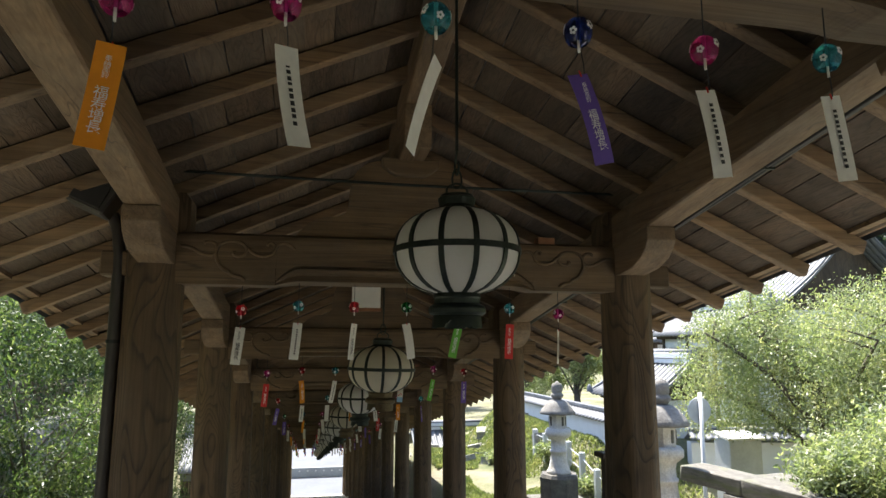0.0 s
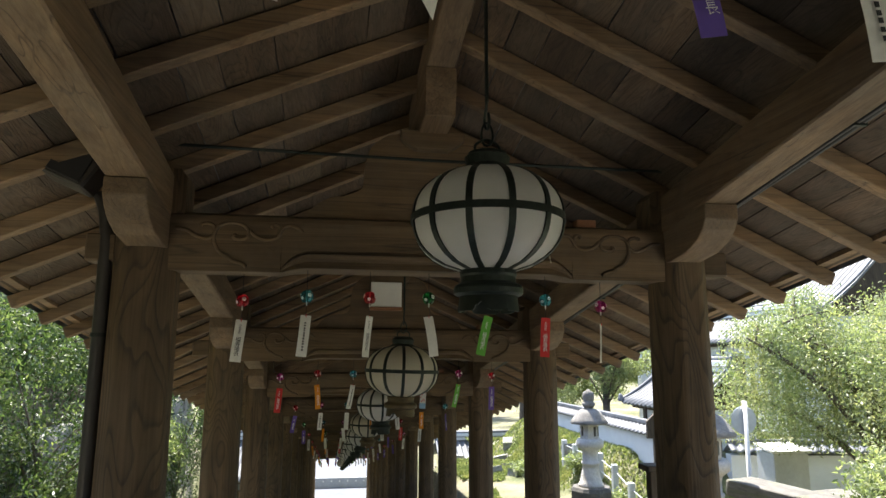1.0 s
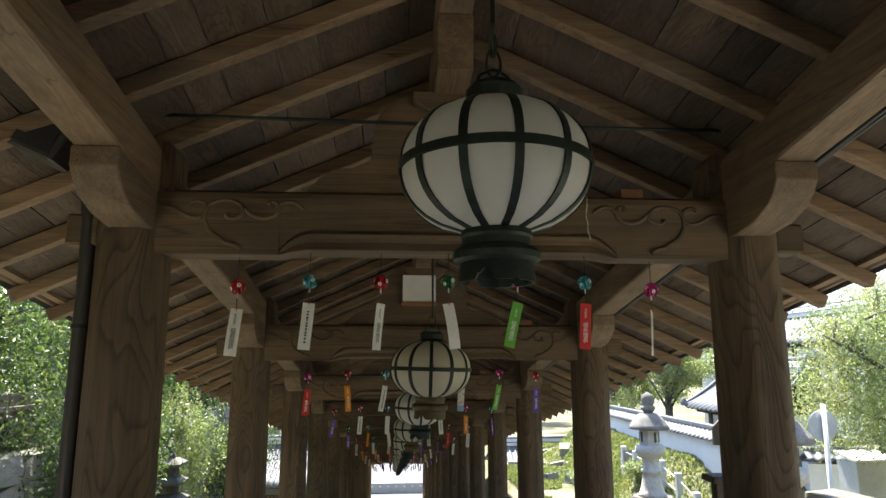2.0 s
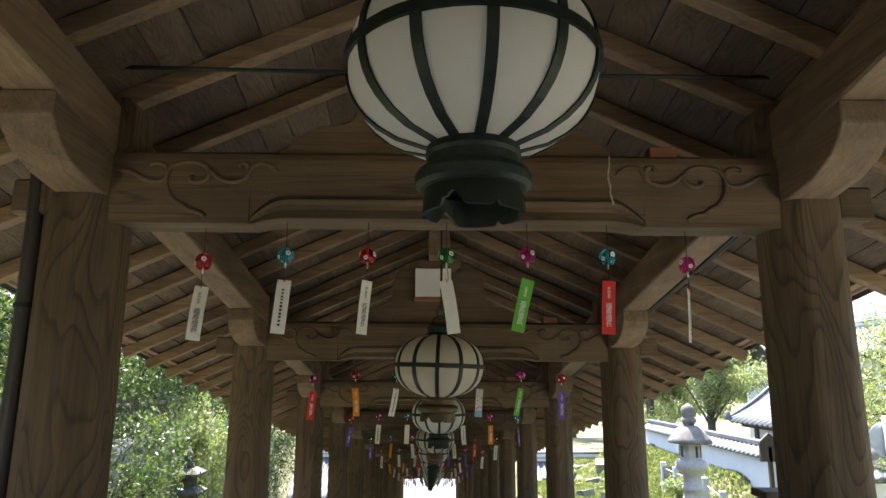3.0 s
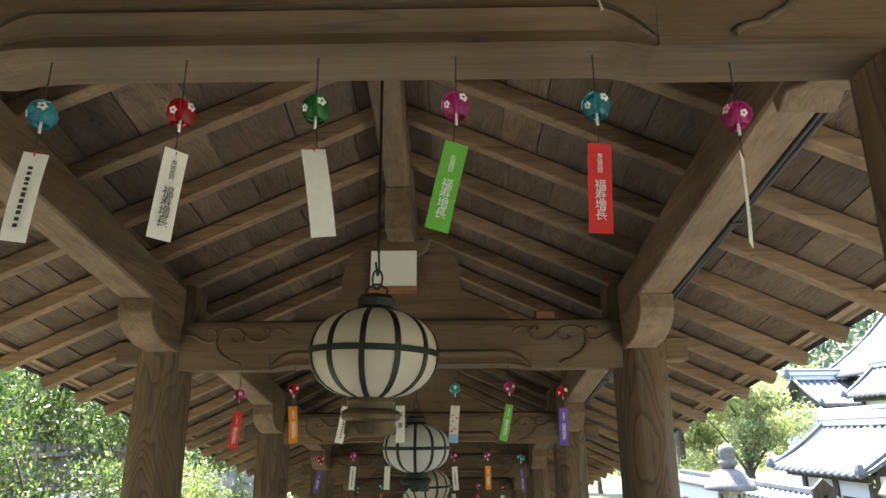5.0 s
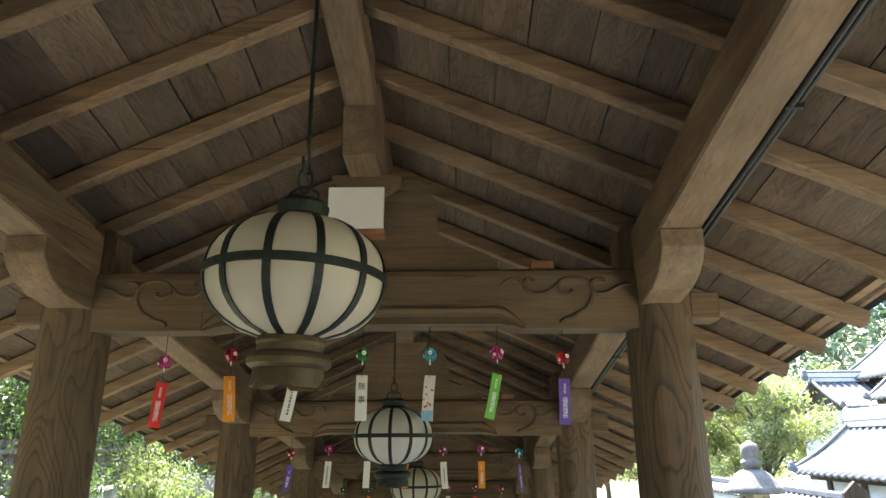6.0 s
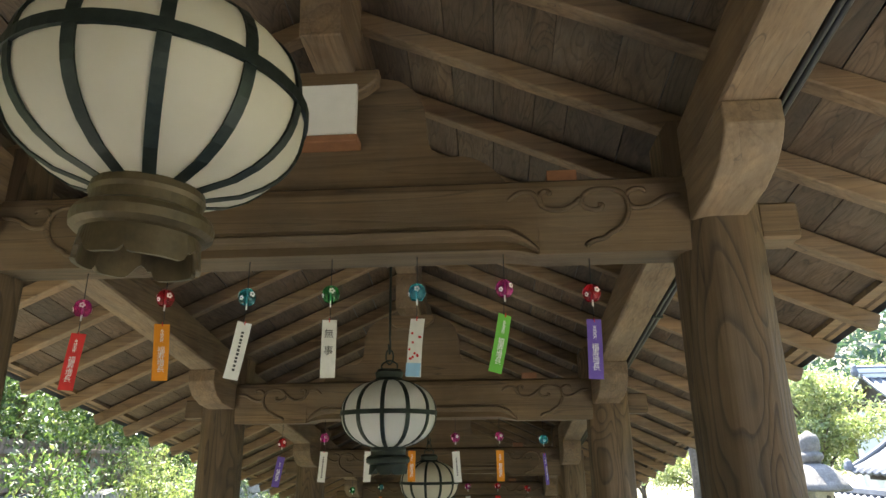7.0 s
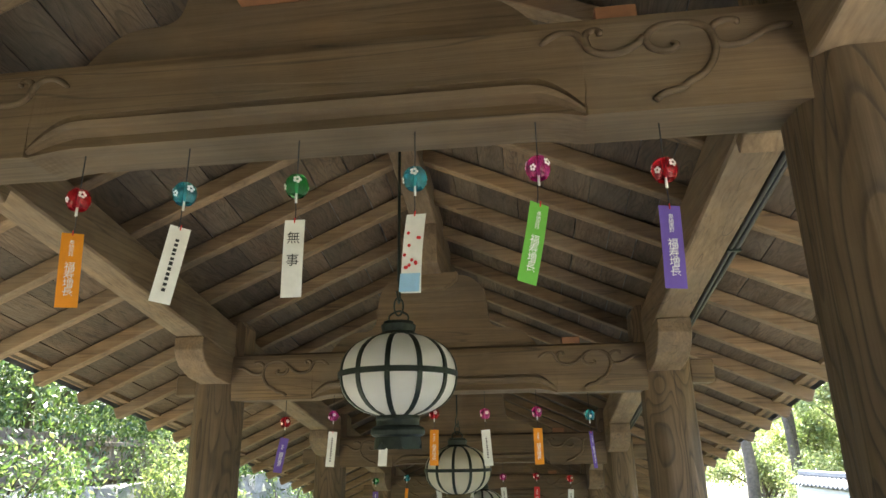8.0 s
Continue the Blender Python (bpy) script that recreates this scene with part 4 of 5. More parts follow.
def plaster_wall(label, p, q, top, base, name="garden_wall"):
    """A white wall with a small tiled roof along it."""
    a, b = Vector(p), Vector(q)
    L = (b - a).length
    turn = math.degrees(math.atan2(b.y - a.y, b.x - a.x))
    t = holder(name, label, "wall", pose(a.x, a.y, 0, 0, 0, turn))
    part("plaster_body", box(0, L, -0.16, 0.16, base, top - 0.12, 0.01), PLASTER, t)
    part("footing", box(-0.03, L + 0.03, -0.2, 0.2, base - 0.1, base + 0.22, 0.01), WALL_STONE, t)
    bm = bmesh.new()
    tiled_slope(bm, (0, 0, top + 0.12), (L, 0, top + 0.12), (0, -0.32, top - 0.06), (L, -0.32, top - 0.06), 0, 0.22, 0.035)
    tiled_slope(bm, (L, 0, top + 0.12), (0, 0, top + 0.12), (L, 0.32, top - 0.06), (0, 0.32, top - 0.06), 0, 0.22, 0.035)
    bmesh.ops.recalc_face_normals(bm, faces=bm.faces[:])
    c = part("coping_tiles", bm, TILE, t, "grey tile coping", True)
    sol = c.modifiers.new("thick", "SOLIDIFY")
    sol.thickness, sol.offset = 0.04, -1
    part("coping_ridge", box(-0.02, L + 0.02, -0.07, 0.07, top + 0.12, top + 0.24, 0.02), TILE, t)
    return t


plaster_wall("white plaster garden wall with grey tile coping", (7.35, 16.6), (7.4, 24.8), -0.1, -2.1)
plaster_wall("white plaster garden wall with grey tile coping", (9.2, 16.7), (13.4, 15.9), -0.55, -2.1)


def stone_lantern(at, h, label):
    """A tall granite lantern: stepped base, waisted shaft, fire box, wide cap and jewel."""
    t = holder("stone_lantern", label, "stone lantern", pose(*at), group="stone lanterns by the path")
    k = h / 3.0
    for w, z0, z1 in ((0.80, -0.1, 0.22), (0.58, 0.22, 0.5)):
        part("base_step", box(-w * k, w * k, -w * k, w * k, z0 * k, z1 * k, 0.02), DARK_STONE, t)
    part("plinth", lathe([(0.44 * k, 0.5 * k), (0.44 * k, 0.98 * k), (0.40 * k, 1.05 * k)], 8), DARK_STONE, t)
    prof = [(0.265, 1.05), (0.265, 1.10), (0.235, 1.14), (0.205, 1.24), (0.180, 1.38), (0.170, 1.49), (0.190, 1.50), (0.190, 1.55), (0.165, 1.56), (0.160, 1.70), (0.175, 1.78), (0.235, 1.83), (0.285, 1.87), (0.29, 1.97), (0.25, 2.02)]
    part("shaft", lathe([(r * k, z * k) for r, z in prof], 20), PALE_STONE, t, smooth=True)
    fb = part("fire_box", lathe([(0.205 * k, 2.02 * k), (0.205 * k, 2.36 * k)], 6), PALE_STONE, t)
    for j in range(3):
        a = j * 120 + 30
        part("opening", box(-0.07 * k, 0.07 * k, -0.19 * k, -0.15 * k, 2.08 * k, 2.28 * k, 0.01), DARK_STONE, fb, at=pose(0, 0, 0, 0, 0, a))
    cap = [(0.20, 2.36), (0.385, 2.33), (0.40, 2.355), (0.36, 2.42), (0.30, 2.50), (0.24, 2.58), (0.16, 2.63), (0.09, 2.65)]
    part("cap", lathe([(r * k, z * k) for r, z in cap], 24), LANTERN_STONE, t, smooth=True)
    jew = [(0.08, 2.64), (0.12, 2.69), (0.145, 2.73), (0.135, 2.77), (0.10, 2.79), (0.12, 2.82), (0.125, 2.93), (0.105, 2.99), (0.05, 3.02), (0.02, 3.05)]
    part("jewel", lathe([(r * k, z * k) for r, z in jew], 14), LANTERN_STONE, t, smooth=True)
    return t


stone_lantern((4.84, 14.9, -2.06), 3.03, "tall weathered granite lantern on a stepped dark base")
stone_lantern((4.67, 10.05, -1.74), 3.0, "tall stone lantern with mossy cap by the path")


def fence_post_row(label, pts):
    t = holder("low_fence", label, "fence")
    for x, y in pts:
        z = ground_z(x, y)
        part("fence_post", box(x - 0.07, x + 0.07, y - 0.07, y + 0.07, z - 0.1, z + 0.75, 0.015), GREY_PAINT, t)
    for h in (0.3, 0.6):
        part("chain", tube([(x, y, ground_z(x, y) + h) for x, y in pts], 0.014, 5), GREY_PAINT, t)
    return t


fence_post_row("low fence of pale stone posts with thin rails", [(6.3, 13.4 + 0.9 * k) for k in range(9)])
t = holder("road_sign", "round grey road sign on a white pole, seen from behind", "sign", pose(6.2, 11.4, -2.1))
part("pole", tube([(0, 0, -0.1), (0, 0, 3.08)], 0.036, 10), WHITE_SIGN, t, "white steel pole", True)
disc = lathe([(0.02, 0), (0.225, 0.0), (0.235, 0.01), (0.225, 0.02), (0.02, 0.022)], 28)
part("disc", disc, GREY_PAINT, t, "round grey metal plate", at=pose(0, 0.06, 2.76, 90, 0, 0))
t = holder("notice_board", "dark wooden notice board with small roof on two legs", "notice board", pose(2.36, 6.85, -0.37))
part("panel", box(-0.2, 0.2, -0.03, 0.03, 0.25, 1.05, 0.008), DARK_WOOD, t)
for s in (-1, 1):
    part("leg", box(s * 0.16 - 0.03, s * 0.16 + 0.03, -0.04, 0.04, -1.9, 1.1, 0.006), DARK_WOOD, t)
part("cap_board", box(-0.24, 0.24, -0.10, 0.10, 1.06, 1.11, 0.008), DARK_WOOD, t)
t = holder("signpost", "small dark wooden signpost with gabled top", "sign", pose(7.0, 16.2, -1.9))
part("pole", box(-0.04, 0.04, -0.04, 0.04, -0.1, 2.0, 0.006), DARK_WOOD, t)
part("plate", slab([(-0.2, 1.7), (0.2, 1.7), (0.2, 2.1), (0, 2.28), (-0.2, 2.1)], -0.04, 0.04, 0.005), DARK_WOOD, t)
t = holder("lotus_pot", "potted lotus with broad bright green leaves", "plant", pose(3.55, 9.6, ground_z(3.55, 9.6)))
part("pot", lathe([(0.2, 0), (0.3, 0.1), (0.33, 0.35), (0.36, 0.4), (0.32, 0.41), (0.28, 0.3)], 18), DARK_STONE, t, smooth=True)
LOTUS = plain("lotus_leaf", (0.16, 0.28, 0.05), 0.5, 0, 0.2, 10, 0.1)
for k in range(7):
    a, rr, hh = k * 0.95, 0.12 + 0.06 * (k % 3), 0.75 + 0.09 * (k % 4)
    stem = part("stem", tube([(0, 0, 0.3), (rr * math.cos(a) * 0.6, rr * math.sin(a) * 0.6, hh * 0.6), (rr * math.cos(a), rr * math.sin(a), hh)], 0.008, 5), LOTUS, t)
    bm = lathe([(0.005, 0.0), (0.06, 0.012), (0.11, 0.03), (0.14, 0.055)], 14, None, False)
    part("leaf", bm, LOTUS, stem, smooth=True, at=pose(rr * math.cos(a), rr * math.sin(a), hh, 18 * math.sin(a), 15 * math.cos(a * 2), 0))


# ---- stone tower and utility box ----
t = holder("stone_pagoda", "weathered stone tower of stacked roofs beside the corridor", "stone tower", pose(-4.75, 15.6, ground_z(-4.75, 15.6)))
part("base_stone", box(-0.42, 0.42, -0.42, 0.42, -0.1, 0.4, 0.03), DARK_STONE, t)
for k in range(6):
    z0, w = 0.4 + 0.34 * k, 0.42 - 0.03 * k
    part("drum", box(-w * 0.55, w * 0.55, -w * 0.55, w * 0.55, z0, z0 + 0.2, 0.015), DARK_STONE, t)
    bm = loft([[(sx * q, sy * q, z) for sx, sy in ((1, 1), (-1, 1), (-1, -1), (1, -1))] for q, z in ((w * 0.6, z0 + 0.17), (w, z0 + 0.2), (w * 1.02, z0 + 0.25), (w * 0.55, z0 + 0.34))])
    part("stone_roof", bm, DARK_STONE, t)
part("finial", lathe([(0.1, 2.42), (0.12, 2.5), (0.06, 2.56), (0.09, 2.64), (0.02, 2.8)], 12), DARK_STONE, t, smooth=True)
t = holder("utility_box", "pale grey metal box with sloping lid beside the wall", "utility box", pose(9.3, 14.8, ground_z(9.3, 14.8)))
part("body", box(-0.42, 0.42, -0.3, 0.3, -0.1, 1.75, 0.015), GREY_PAINT, t)
part("lid", loft([[(-0.48, -0.36, z), (0.48, -0.36, z), (0.48, 0.34, z + 0.1), (-0.48, 0.34, z + 0.1)] for z in (1.76, 1.81)]), WHITE_SIGN, t)

# ---- stone walls ----
def rock(seed, sx, sy, sz):
    r = random.Random(seed)
    bm = bmesh.new()
    bmesh.ops.create_cube(bm, size=1)
    bmesh.ops.subdivide_edges(bm, edges=bm.edges[:], cuts=1)
    for v in bm.verts:
        n = v.co.length
        v.co = v.co * (0.78 / n if n > 0.8 else (0.66 / n if n > 0.6 else 1.0))
        v.co += Vector((r.uniform(-.06, .06), r.uniform(-.06, .06), r.uniform(-.06, .06)))
        v.co = Vector((v.co.x * sx, v.co.y * sy, v.co.z * sz))
    return mesh_of(bm, WALL_STONE, False, "stone")


ROCKS = [rock(k, 1.0, 1.0, 1.0) for k in range(8)]


def squared(seed):
    r = random.Random(seed)
    bm = box(-0.5, 0.5, -0.5, 0.5, -0.5, 0.5)
    bmesh.ops.bevel(bm, geom=bm.edges[:], offset=0.07, segments=2, affect="EDGES", profile=0.6)
    for v in bm.verts:
        v.co += Vector((r.uniform(-.018, .018), r.uniform(-.018, .018), r.uniform(-.022, .022)))
    return mesh_of(bm, BLOCK_STONE, True, "stone")


BLOCKS = [squared(k + 40) for k in range(6)]


def stone_wall(label, p, q, base, tops, size, seed, name="stone_wall", long=1.0, kinds=None):
    """Rough coursed stones from p to q, each its own piece, before an earth core."""
    r = random.Random(seed)
    t = holder(name, label, "stone wall", kind="structure")
    a, b = Vector(p), Vector(q)
    L = (b - a).length
    d = (b - a) / L
    turn = math.degrees(math.atan2(d.y, d.x))
    z, row = base, 0
    while z < tops - 0.05:
        h = size * r.uniform(0.75, 1.0)
        h = min(h, tops - z + 0.02)
        s = -r.uniform(0, size)
        while s < L:
            w = size * r.uniform(1.0, 2.1) * long
            c = a + d * (s + w / 2)
            part("stone", (kinds or ROCKS)[r.randrange(6)], None, t, at=pose(c.x, c.y, z + h / 2, r.uniform(-5, 5) / long, r.uniform(-5, 5) / long ** 2, turn + r.uniform(-4, 4) / long) @ Matrix.Diagonal((w * (1.02 if not kinds else 0.985), size * 1.3, h * (1.06 if not kinds else 0.97), 1)))
            s += w
        z += h
        row += 1
    return t


stone_wall("rough mossy stone retaining wall beside the corridor", (-6.25, 3.0), (-6.15, 27.0), -2.9, 0.2, 0.52, 3)
stone_wall("low wall of squared weathered stones along the garden terrace", (6.35, 3.6), (5.35, 9.3), -1.6, -0.04, 0.40, 4, "stone_wall", 1.6, BLOCKS)
stone_wall("low wall of squared weathered stones along the garden terrace", (5.75, 9.4), (9.8, 9.7), -2.1, -0.12, 0.45, 6, "stone_wall", 1.5, BLOCKS)
t = holder("board_fence", "tall weathered vertical board fence on the stone wall", "fence")
rf = random.Random(8)
board = mesh_of(box(-0.012, 0.012, -0.07, 0.07, 0, 1.05, 0.003), FENCE_WOOD, False, "board")
for k in range(95):
    y = 6 + k * 0.155
    part("board", board, None, t, at=pose(-6.55 + rf.uniform(-0.01, 0.01), y, 0.13 - 0.02 * max(0, y - 10) + rf.uniform(-0.02, 0.02), 0, 0, rf.uniform(-2, 2)))
for h in (0.3, 0.85):
    part("rail", box(-6.5, -6.44, 6, 20.6, h, h + 0.07, 0.004), FENCE_WOOD, t)
rs = random.Random(21)
for k in range(18):
    x, y = rs.uniform(3.6, 7.4), rs.uniform(17.5, 31)
    tagged(part("boulder", ROCKS[k % 8], None, None, at=pose(x, y, ground_z(x, y) + 0.05, rs.uniform(-20, 20), 0, rs.uniform(0, 360)) @ Matrix.Diagonal((rs.uniform(0.35, 0.75), rs.uniform(0.3, 0.6), rs.uniform(0.16, 0.32), 1))),
           "pale weathered boulder lying in the grass", "boulder", "boulders on the slope")
# the shade over the forecourt is put into the paving's dark blue-grey
me = mesh_of(box(-9, 9, 46.2, 90, -7.99, -7.87), plain("shaded_paving", (0.085, 0.095, 0.115), 0.8, 0, 0.12, 4, 0.1), False, "pavement")
tagged(new("pavement", me), "paved forecourt at the stair's foot with shade in its blue-grey colour", "pavement", kind="structure")
t = holder("barrier", "low grey barrier with round studs at the stair's foot", "barrier", pose(0, 52.5, -7.9))
part("panel", box(-3, 3, -0.1, 0.1, -0.1, 0.75, 0.02), plain("blue_grey_paint", (0.34, 0.36, 0.39), 0.6, 0, 0.1, 12), t)
for k in range(9):
    part("stud", lathe([(0.06, 0), (0.05, 0.03), (0.01, 0.05)], 10), WHITE_SIGN, t, at=pose(-2.4 + 0.6 * k, -0.1, 0.5, 90, 0, 0))


# ---- hanging lanterns ----
GR, GH = 0.322, 0.225               # the globe's half width and half height


def globe_r(z):
    u = max(-1.0, min(1.0, z / (GH * 1.035)))
    return GR * (1 - abs(u) ** 2.35) ** (1 / 2.1)


def hanging_lantern(at, top, base_material, turn=0.0, lean=0.0):
    """Round paper lantern with twelve ribs, a waist hoop, cap, scalloped base, hook and rod up to the ridge; origin at its waist."""
    t = holder("hanging_lantern", "round white lantern with dark metal ribs hanging from the ridge", "lantern", pose(at[0], at[1], at[2], 0, lean, turn), "lanterns of the corridor")
    zs_ = [-GH + 2 * GH * k / 16 for k in range(17)]
    pane = lathe([(globe_r(z), z) for z in zs_], 48, None, False)
    globe = part("globe", pane, TAN_PAPER if base_material is BRONZE else PAPER, t, "milky white paper globe", True)
    for k in range(12):
        a = 2 * math.pi * k / 12
        bm = bmesh.new()
        ra, ta = Vector((math.cos(a), math.sin(a), 0)), Vector((-math.sin(a), math.cos(a), 0))
        secs = []
        for z in zs_:
            r = globe_r(z) + 0.001
            w = 0.0135
            c = ra * r + Vector((0, 0, z))
            secs.append([c - ta * w, c - ta * w + ra * 0.007, c + ta * w + ra * 0.007, c + ta * w])
        part("rib", loft(secs, True, bm), IRON, t)
    part("hoop", lathe([(GR + 0.002, -0.0155), (GR + 0.011, -0.0145), (GR + 0.011, 0.0145), (GR + 0.002, 0.0155)], 48, None, False), IRON, t, smooth=False)
    r1 = globe_r(GH)
    part("cap", lathe([(r1 + 0.015, GH - 0.015), (r1 + 0.02, GH), (r1 - 0.005, GH + 0.015), (0.095, GH + 0.03), (0.10, GH + 0.055), (0.088, GH + 0.062), (0.085, GH + 0.075), (0.03, GH + 0.082), (0.0, GH + 0.082)], 28), IRON, t, smooth=False)
    for s in (-1, 1):
        part("lug", tube(spline([(s * 0.05, 0, GH + 0.07), (s * 0.055, 0, GH + 0.11), (s * 0.02, 0, GH + 0.135), (0, 0, GH + 0.14)], 4), 0.006, 6), IRON, t)
    # base: mouldings above, lobed skirt below
    bm = lathe([(r1 + 0.012, -GH + 0.016), (0.118, -GH + 0.008), (0.122, -GH - 0.012), (0.117, -GH - 0.022), (0.117, -GH - 0.045), (0.142, -GH - 0.058), (0.148, -GH - 0.072), (0.146, -GH - 0.092), (0.134, -GH - 0.102), (0.120, -GH - 0.106)], 40, None, False)
    ring = part("base_ring", bm, base_material, t, smooth=False)
    seg = 96
    secs = []
    for rr, low in ((0.122, 0), (0.124, 1), (0.114, 1), (0.112, 0)):
        sec = []
        for k in range(seg):
            a = 2 * math.pi * k / seg
            notch = 0.036 * max(0, math.cos(3 * a)) ** 8 + 0.014 * max(0, math.cos(6 * a + 1.2)) ** 20
            z = -GH - 0.098 if not low else -GH - 0.168 + notch
            sec.append((rr * math.cos(a) * (1 + 0.04 * low), rr * math.sin(a) * (1 + 0.04 * low), z))
        secs.append(sec)
    secs.append(secs[0])
    part("skirt", loft(secs, False), base_material, t)
    ring_pts = [(0.026 * math.sin(b), 0.006 * math.sin(2 * b), GH + 0.165 + 0.052 * math.cos(b)) for b in (2 * math.pi * q / 18 for q in range(19))]
    part("ring", tube(ring_pts, 0.0055, 6), IRON, t, smooth=True)
    hz = GH + 0.205
    hook = spline([(-0.005, -0.038, hz + 0.045), (0, -0.036, hz + 0.01), (0, -0.006, hz - 0.018), (0, 0.03, hz + 0.005), (0, 0.036, hz + 0.045), (0, 0.012, hz + 0.085), (0, 0, hz + 0.12)], 4)
    part("hook", tube(hook, 0.0065, 6), IRON, t)
    part("rod", tube([(0, 0, hz + 0.11), (-(top - at[2] - hz) * math.sin(radians(lean)), 0, hz + (top - at[2] - hz) * math.cos(radians(lean)))], 0.009, 8), IRON, t)
    return t


LANTERN_DZ = {1: -0.215, 2: -0.345, 3: -0.285}
for k in range(1, LAST + 1):
    y = station(k)[0] - 1.62
    y = {1: 3.88, 2: 7.12, 3: 10.38}.get(k, y)
    hanging_lantern(({2: -0.015, 3: 0.03}.get(k, 0.02), y, zs(y) + LANTERN_DZ.get(k, -0.3)), zs(y) + RIDGE_Z0, BRONZE if k in (2, 4) else IRON, {1: 4, 2: -3, 3: 1}.get(k, 7.0 * k), 1.5 if k == 2 else 0.0)


# ---- wind chimes with paper strips ----
bulb_prof = [(0.0, 0.041), (0.012, 0.040), (0.026, 0.033), (0.036, 0.020), (0.0405, 0.003), (0.039, -0.014), (0.033, -0.028), (0.026, -0.037)]
BULBS = {}
for g in GLASS:
    BULBS[g] = mesh_of(lathe(bulb_prof, 20, None, False), GLASS[g], True, "bulb")


def flower_mesh():
    """Five-petalled white blossoms painted round the bulb."""
    bm = bmesh.new()
    for a0, z0, k in ((0.3, 0.008, 1.0), (2.2, -0.008, 0.9), (4.1, 0.012, 1.1), (5.3, -0.012, 0.8)):
        for j in range(5):
            b = 2 * math.pi * j / 5
            c = Vector((0.009 * k * math.cos(b), 0, 0.009 * k * math.sin(b)))
            ring = []
            for i in range(7):
                g = 2 * math.pi * i / 7
                u, z = c.x + 0.0058 * k * math.cos(g), z0 + c.z + 0.0058 * k * math.sin(g)
                a = -math.pi / 2 + a0 + u / 0.04
                r = 0.0412 * math.sqrt(max(0.1, 1 - (z / 0.047) ** 2)) + 0.0008
                ring.append(bm.verts.new((r * math.cos(a), r * math.sin(a), z)))
            bm.faces.new(ring)
    return mesh_of(bm, WHITE_INK, False, "blossom")


BLOSSOM = flower_mesh()
CORD_UP = mesh_of(tube([(0, 0, 0.04), (0, 0, 0.172)], 0.0022, 5), CORD, False, "cord")
CLAPPER = mesh_of(tube([(0, 0, 0.03), (0, 0, -0.052), (0.0005, 0, -0.062)], 0.0042, 6), WHITE_SIGN, True, "clapper")
CORD_LOW = mesh_of(tube([(0, 0, -0.06), (0.002, 0, -0.10), (0, 0, -0.125)], 0.0018, 5), CORD, False, "cord")
STRIP_L, STRIP_W = 0.265, 0.068


def strip_mesh(front, back, bend):
    """A hanging card strip, slightly curled; coloured on one face, white on the other."""
    bm = bmesh.new()
    rows = []
    n = 8
    for side in (0, 1):
        col = []
        for k in range(n + 1):
            f = k / n
            y = bend * (f - 0.5) ** 2 * 0.5 + (0.0006 if side else -0.0006)
            col.append([bm.verts.new((x, y, -STRIP_L * f)) for x in (-STRIP_W / 2, STRIP_W / 2)])
        rows.append(col)
    for side in (0, 1):
        for k in range(n):
            a, b = rows[side][k], rows[side][k + 1]
            fc = bm.faces.new((a[0], b[0], b[1], a[1]) if side == 0 else (a[1], b[1], b[0], a[0]))
            fc.material_index = side
    a, b = rows
    for k in range(n):
        for i in (0, 1):
            bm.faces.new((a[k][i], b[k][i], b[k + 1][i], a[k + 1][i]))
    for k in (0, n):
        bm.faces.new((a[k][0], a[k][1], b[k][1], b[k][0]))
    return mesh_of(bm, [PAPERS[front], PAPERS[back]], False, "strip")


WORDS = {
    "fuku_ink": word_mesh(["福", "寿", "増", "長"], 0.034, INK), "fuku_white": word_mesh(["福", "寿", "増", "長"], 0.034, WHITE_INK),
    "hono_ink": word_mesh(["奉", "納", "風", "鈴"], 0.017, INK), "hono_white": word_mesh(["奉", "納", "風", "鈴"], 0.017, WHITE_INK),
    "warau": word_mesh(["笑", "門", "来", "福"], 0.047, INK), "buji": word_mesh(["無", "", "事"], 0.045, INK),
}


def bar_writing():
    """A column of short bars where the brushwork cannot be read."""
    bm = bmesh.new()
    r = random.Random(3)
    z = -0.045
    while z > -0.23:
        h = r.uniform(0.008, 0.013)
        box(-0.006, 0.006, -0.0006, 0.0002, z - h, z, 0, 0, bm)
        z -= h + r.uniform(0.004, 0.009)
    return mesh_of(bm, INK, False, "writing")


BARS = bar_writing()


def dots_mesh(material, seed, lo, hi, n, size):
    bm = bmesh.new()
    r = random.Random(seed)
    for _ in range(n):
        cx, cz = r.uniform(-0.028, 0.028), r.uniform(lo, hi)
        bm.faces.new([bm.verts.new((cx + size * math.cos(g), -0.001, cz + size * math.sin(g))) for g in (2 * math.pi * i / 8 for i in range(8))])
    return mesh_of(bm, material, False, "dots")


DOTS = dots_mesh(PAPERS["red"], 4, -0.2, -0.06, 11, 0.006)
SKYBAND = mesh_of(box(-STRIP_W / 2, STRIP_W / 2, -0.0014, -0.0008, -STRIP_L, -STRIP_L + 0.06), PAPERS["sky"], False, "band")


